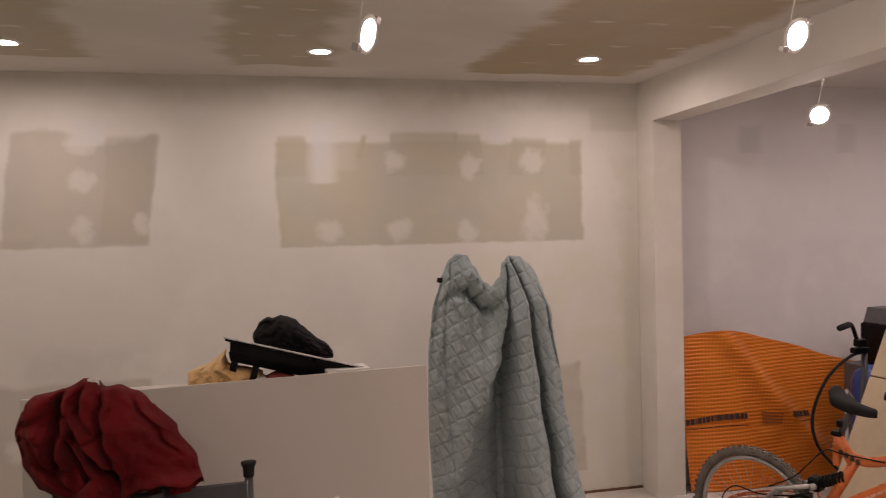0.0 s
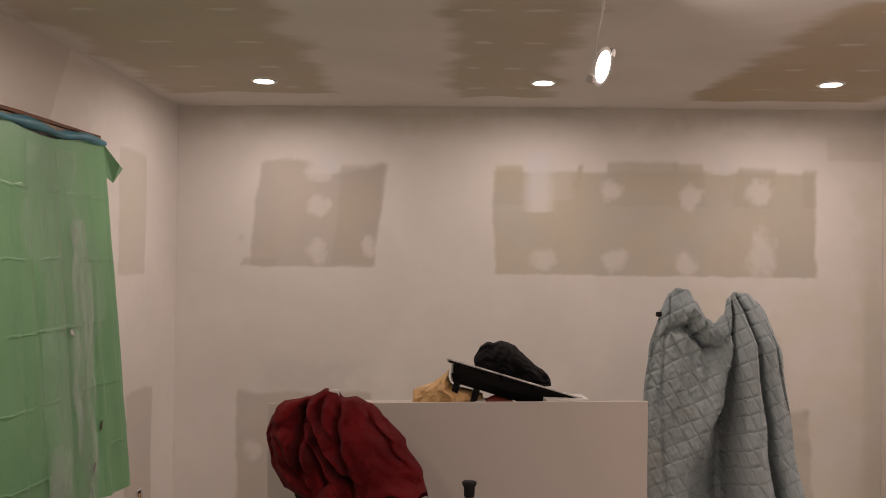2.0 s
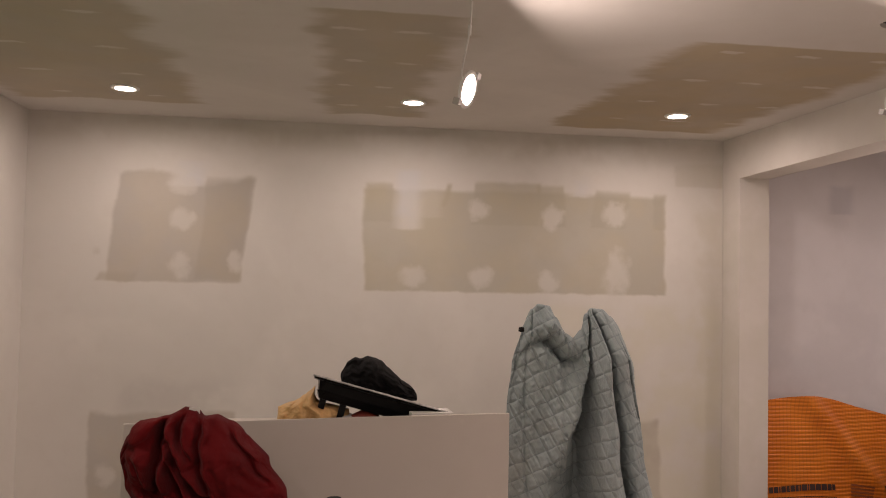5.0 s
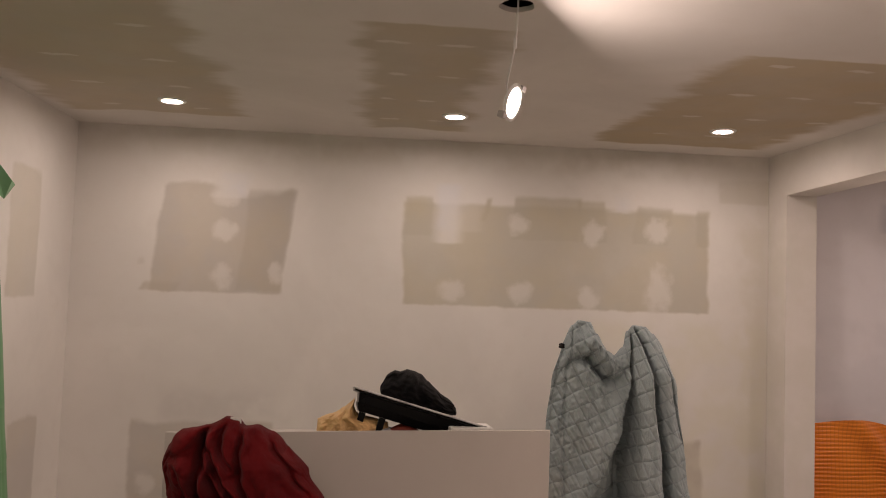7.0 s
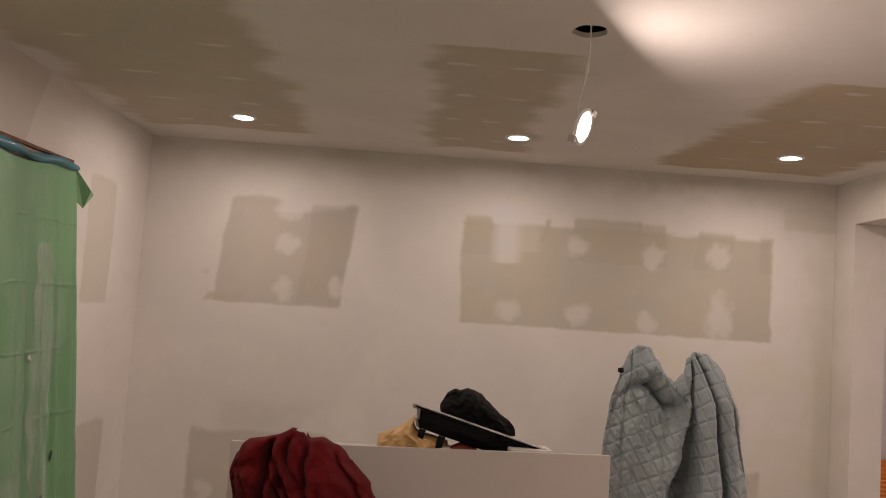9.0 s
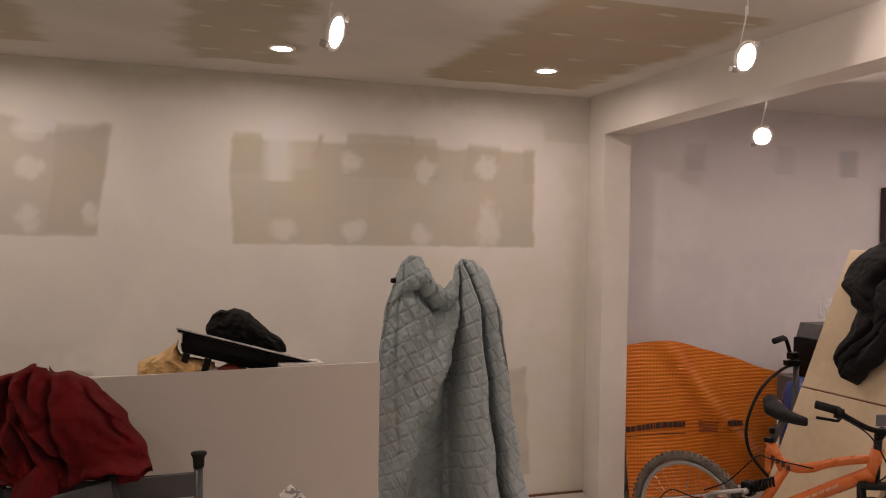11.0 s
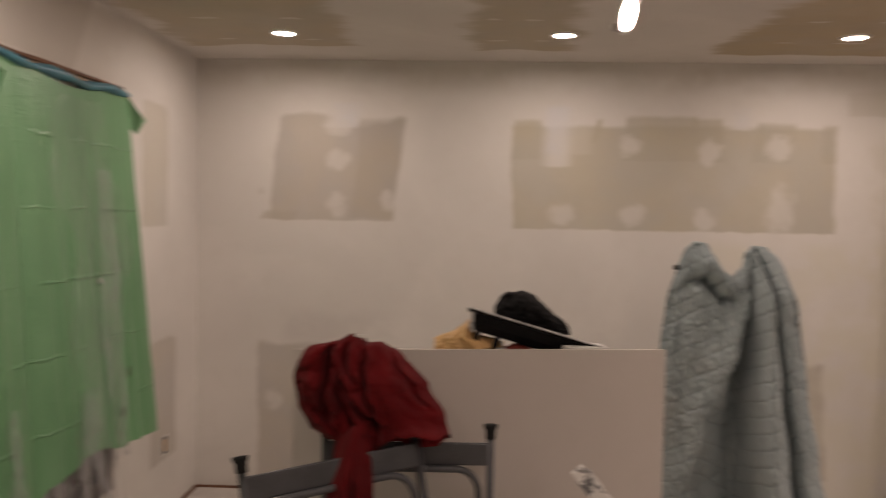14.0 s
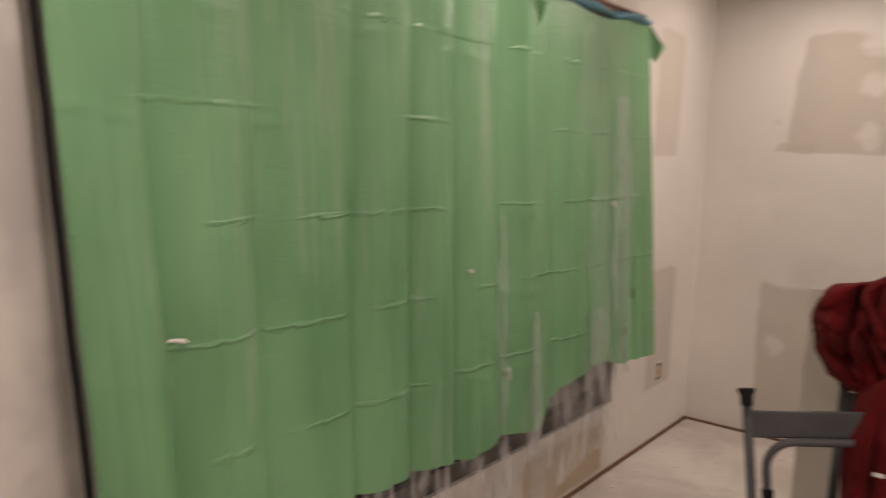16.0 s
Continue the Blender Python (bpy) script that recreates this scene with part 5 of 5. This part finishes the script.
    for k in range(5):
        a = 2 * math.pi * k / 5 + 0.3
        part("spider_arm", tube(P((0.25, -0.052, 0.36), (0.25 + 0.082 * math.cos(a), -0.053, 0.36 + 0.082 * math.sin(a))), 0.007, 6), M_STEEL, t)
    part("bottom_bracket", tube(P((0.25, -0.06, 0.36), (0.25, 0.06, 0.36)), 0.022, 12), M_STEEL, t, smooth=True)
    for z in (0.405, 0.315):
        part("chain", tube(P((0.0, -0.047, 0.30 + (z - 0.36) * 0.9), (0.25, -0.05, z + (0.04 if z > 0.36 else -0.04))), 0.004, 6), M_STEEL, t)
    # saddle
    part("seat_post", tube(P((0.375, 0, 0.715), (0.43, 0, 0.845)), 0.0135, 12), M_STEEL, t, smooth=True)
    part("seat_clamp", box((0.352, -0.026, 0.725), (0.392, 0.026, 0.745), 0.006), M_BLACKPLASTIC, t)
    part("reflector", box((0.372, -0.02, 0.762), (0.395, 0.02, 0.79), 0.006), M_BLACKPLASTIC, t)
    bm = bmesh.new()
    prev = None
    for i in range(25):
        f = i / 24
        s = 0.350 + 0.172 * f
        w = lerp_keys(((0, 0.035), (0.12, 0.068), (0.35, 0.060), (0.6, 0.030), (0.9, 0.021), (1.0, 0.008)), f)
        zc = 0.892 - 0.05 * f - 0.012 * math.sin(f * math.pi) + 0.012 * (f < 0.1)
        h = (0.044 - 0.022 * f) if 0.03 < f < 0.97 else 0.020
        cur = [bm.verts.new((s, w * math.cos(a), zc + (h * 0.62 * math.sin(a) if math.sin(a) > 0 else h * math.sin(a)))) for a in (2 * math.pi * k / 18 for k in range(18))]
        if prev:
            for k in range(18):
                bm.faces.new((prev[k], prev[(k + 1) % 18], cur[(k + 1) % 18], cur[k]))
        else:
            bm.faces.new(cur[::-1])
        prev = cur
    bm.faces.new(prev)
    part("saddle", bm, M_RUBBER, t, "worn black saddle", True)
    # fork and handlebar, turned to the side
    m = Matrix.Translation((0.785, 0, 0)) @ pose(0, 0, 0, 0, 0, -45)

    def turned(name, bm, mt, label="", smooth=True):
        bm.transform(m)
        return part(name, bm, mt, t, label, smooth)
    for y in (-0.055, 0.055):
        turned("fork_leg", tube([(0.0, y, 0.645), (0.025, y, 0.48), (0.06, y, 0.30)], [0.016, 0.020, 0.014], 12), M_BLACKPLASTIC)
    turned("fork_crown", box((-0.022, -0.064, 0.626), (0.022, 0.064, 0.656), 0.014), M_RUBBER, smooth=False)
    turned("steerer", tube([(-0.005, 0, 0.64), (0.012, 0, 0.845)], 0.015, 12), M_BLACKPLASTIC)
    turned("stem", tube([(0.012, 0, 0.835), (0.045, 0, 0.865)], 0.018, 12), M_BLACKPLASTIC)
    turned("handlebar", tube(spline([(-0.01, -0.215, 0.945), (0.0, -0.16, 0.930), (0.02, -0.11, 0.90), (0.045, -0.04, 0.868), (0.045, 0.04, 0.868), (0.02, 0.11, 0.90), (0.0, 0.16, 0.93), (-0.01, 0.215, 0.945)], 6), 0.011, 10), M_BLACKPLASTIC)
    for s in (-1, 1):
        turned("grip", tube([(-0.011, s * 0.228, 0.947), (0.002, s * 0.145, 0.927)], 0.0165, 12), M_RUBBER)
        turned("brake_lever", tube(spline([(0.012, s * 0.145, 0.91), (0.05, s * 0.17, 0.90), (0.055, s * 0.21, 0.905), (0.05, s * 0.25, 0.91)], 6), 0.006, 8), M_BLACKPLASTIC)
        turned("shifter", tube([(0.004, s * 0.160, 0.922), (0.010, s * 0.135, 0.915)], 0.022, 12), M_BLACKPLASTIC)
        turned("cable", tube(spline([(0.02, s * 0.15, 0.91), (0.11, s * 0.08, 0.86), (0.11, s * 0.01, 0.74), (0.04, -s * 0.02, 0.66)], 8), 0.003, 6), M_RUBBER)
    turned("front_reflector", box((0.055, -0.035, 0.885), (0.065, 0.035, 0.93), 0.004), M_GASKET, "clear grey reflector", False)
    part("cable", tube(spline(P((0.10, -0.05, 0.46), (0.20, -0.04, 0.52), (0.26, -0.03, 0.585), (0.33, -0.025, 0.66), (0.40, -0.025, 0.66), (0.56, -0.024, 0.66)), 6), 0.003, 6), M_RUBBER, t, smooth=True)
    return t


bicycle()

# ---- cord on the floor ----
loops = []
for k in range(4 * 14 + 1):
    a = 2 * math.pi * k / 14
    r = 0.17 + 0.05 * noise.noise((k * 0.23, 2.0, 0.0)) + 0.010 * (k // 14)
    loops.append((1.50 + 1.25 * r * math.cos(a) + 0.03 * (k // 14), 4.20 + 0.8 * r * math.sin(a), 0.007 + 0.013 * (k // 14) + 0.006 * math.sin(a * 1.7) ** 2))
cord = part("extension_cord", tube(spline(loops, 4), 0.0055, 8), plain("orange_cord_rubber", (0.40, 0.085, 0.02), 0.5, var=0.15), smooth=True)
tagged(cord, "orange extension cord coiled on the dusty floor", "cord")

# ---- crumbs on the floor ----
rng = random.Random(11)
bm = bmesh.new()
for k in range(170):
    if k < 90:
        x, y, r = rng.gauss(1.15, 0.13), rng.gauss(4.42, 0.10), rng.uniform(0.002, 0.009)
        y = min(y, 4.53)
    else:
        x, y, r = rng.uniform(-2.7, -1.0), rng.uniform(3.5, 4.7), rng.uniform(0.002, 0.008)
    c = box((-r, -r, 0), (r, r * rng.uniform(0.5, 1), r * rng.uniform(0.4, 0.9)))
    for v in c.verts:
        v.co += Vector((rng.uniform(-r, r) * 0.4, rng.uniform(-r, r) * 0.4, 0))
    c.transform(pose(x, y, 0.0005, 0, 0, rng.uniform(0, 360)))
    me = bpy.data.meshes.new("k")
    c.to_mesh(me)
    bm.from_mesh(me)
    bpy.data.meshes.remove(me)
    c.free()
tagged(part("plaster_crumbs", bm, M_PAPERWHITE), "white plaster crumbs scattered on the floor", "debris", kind="stuff")
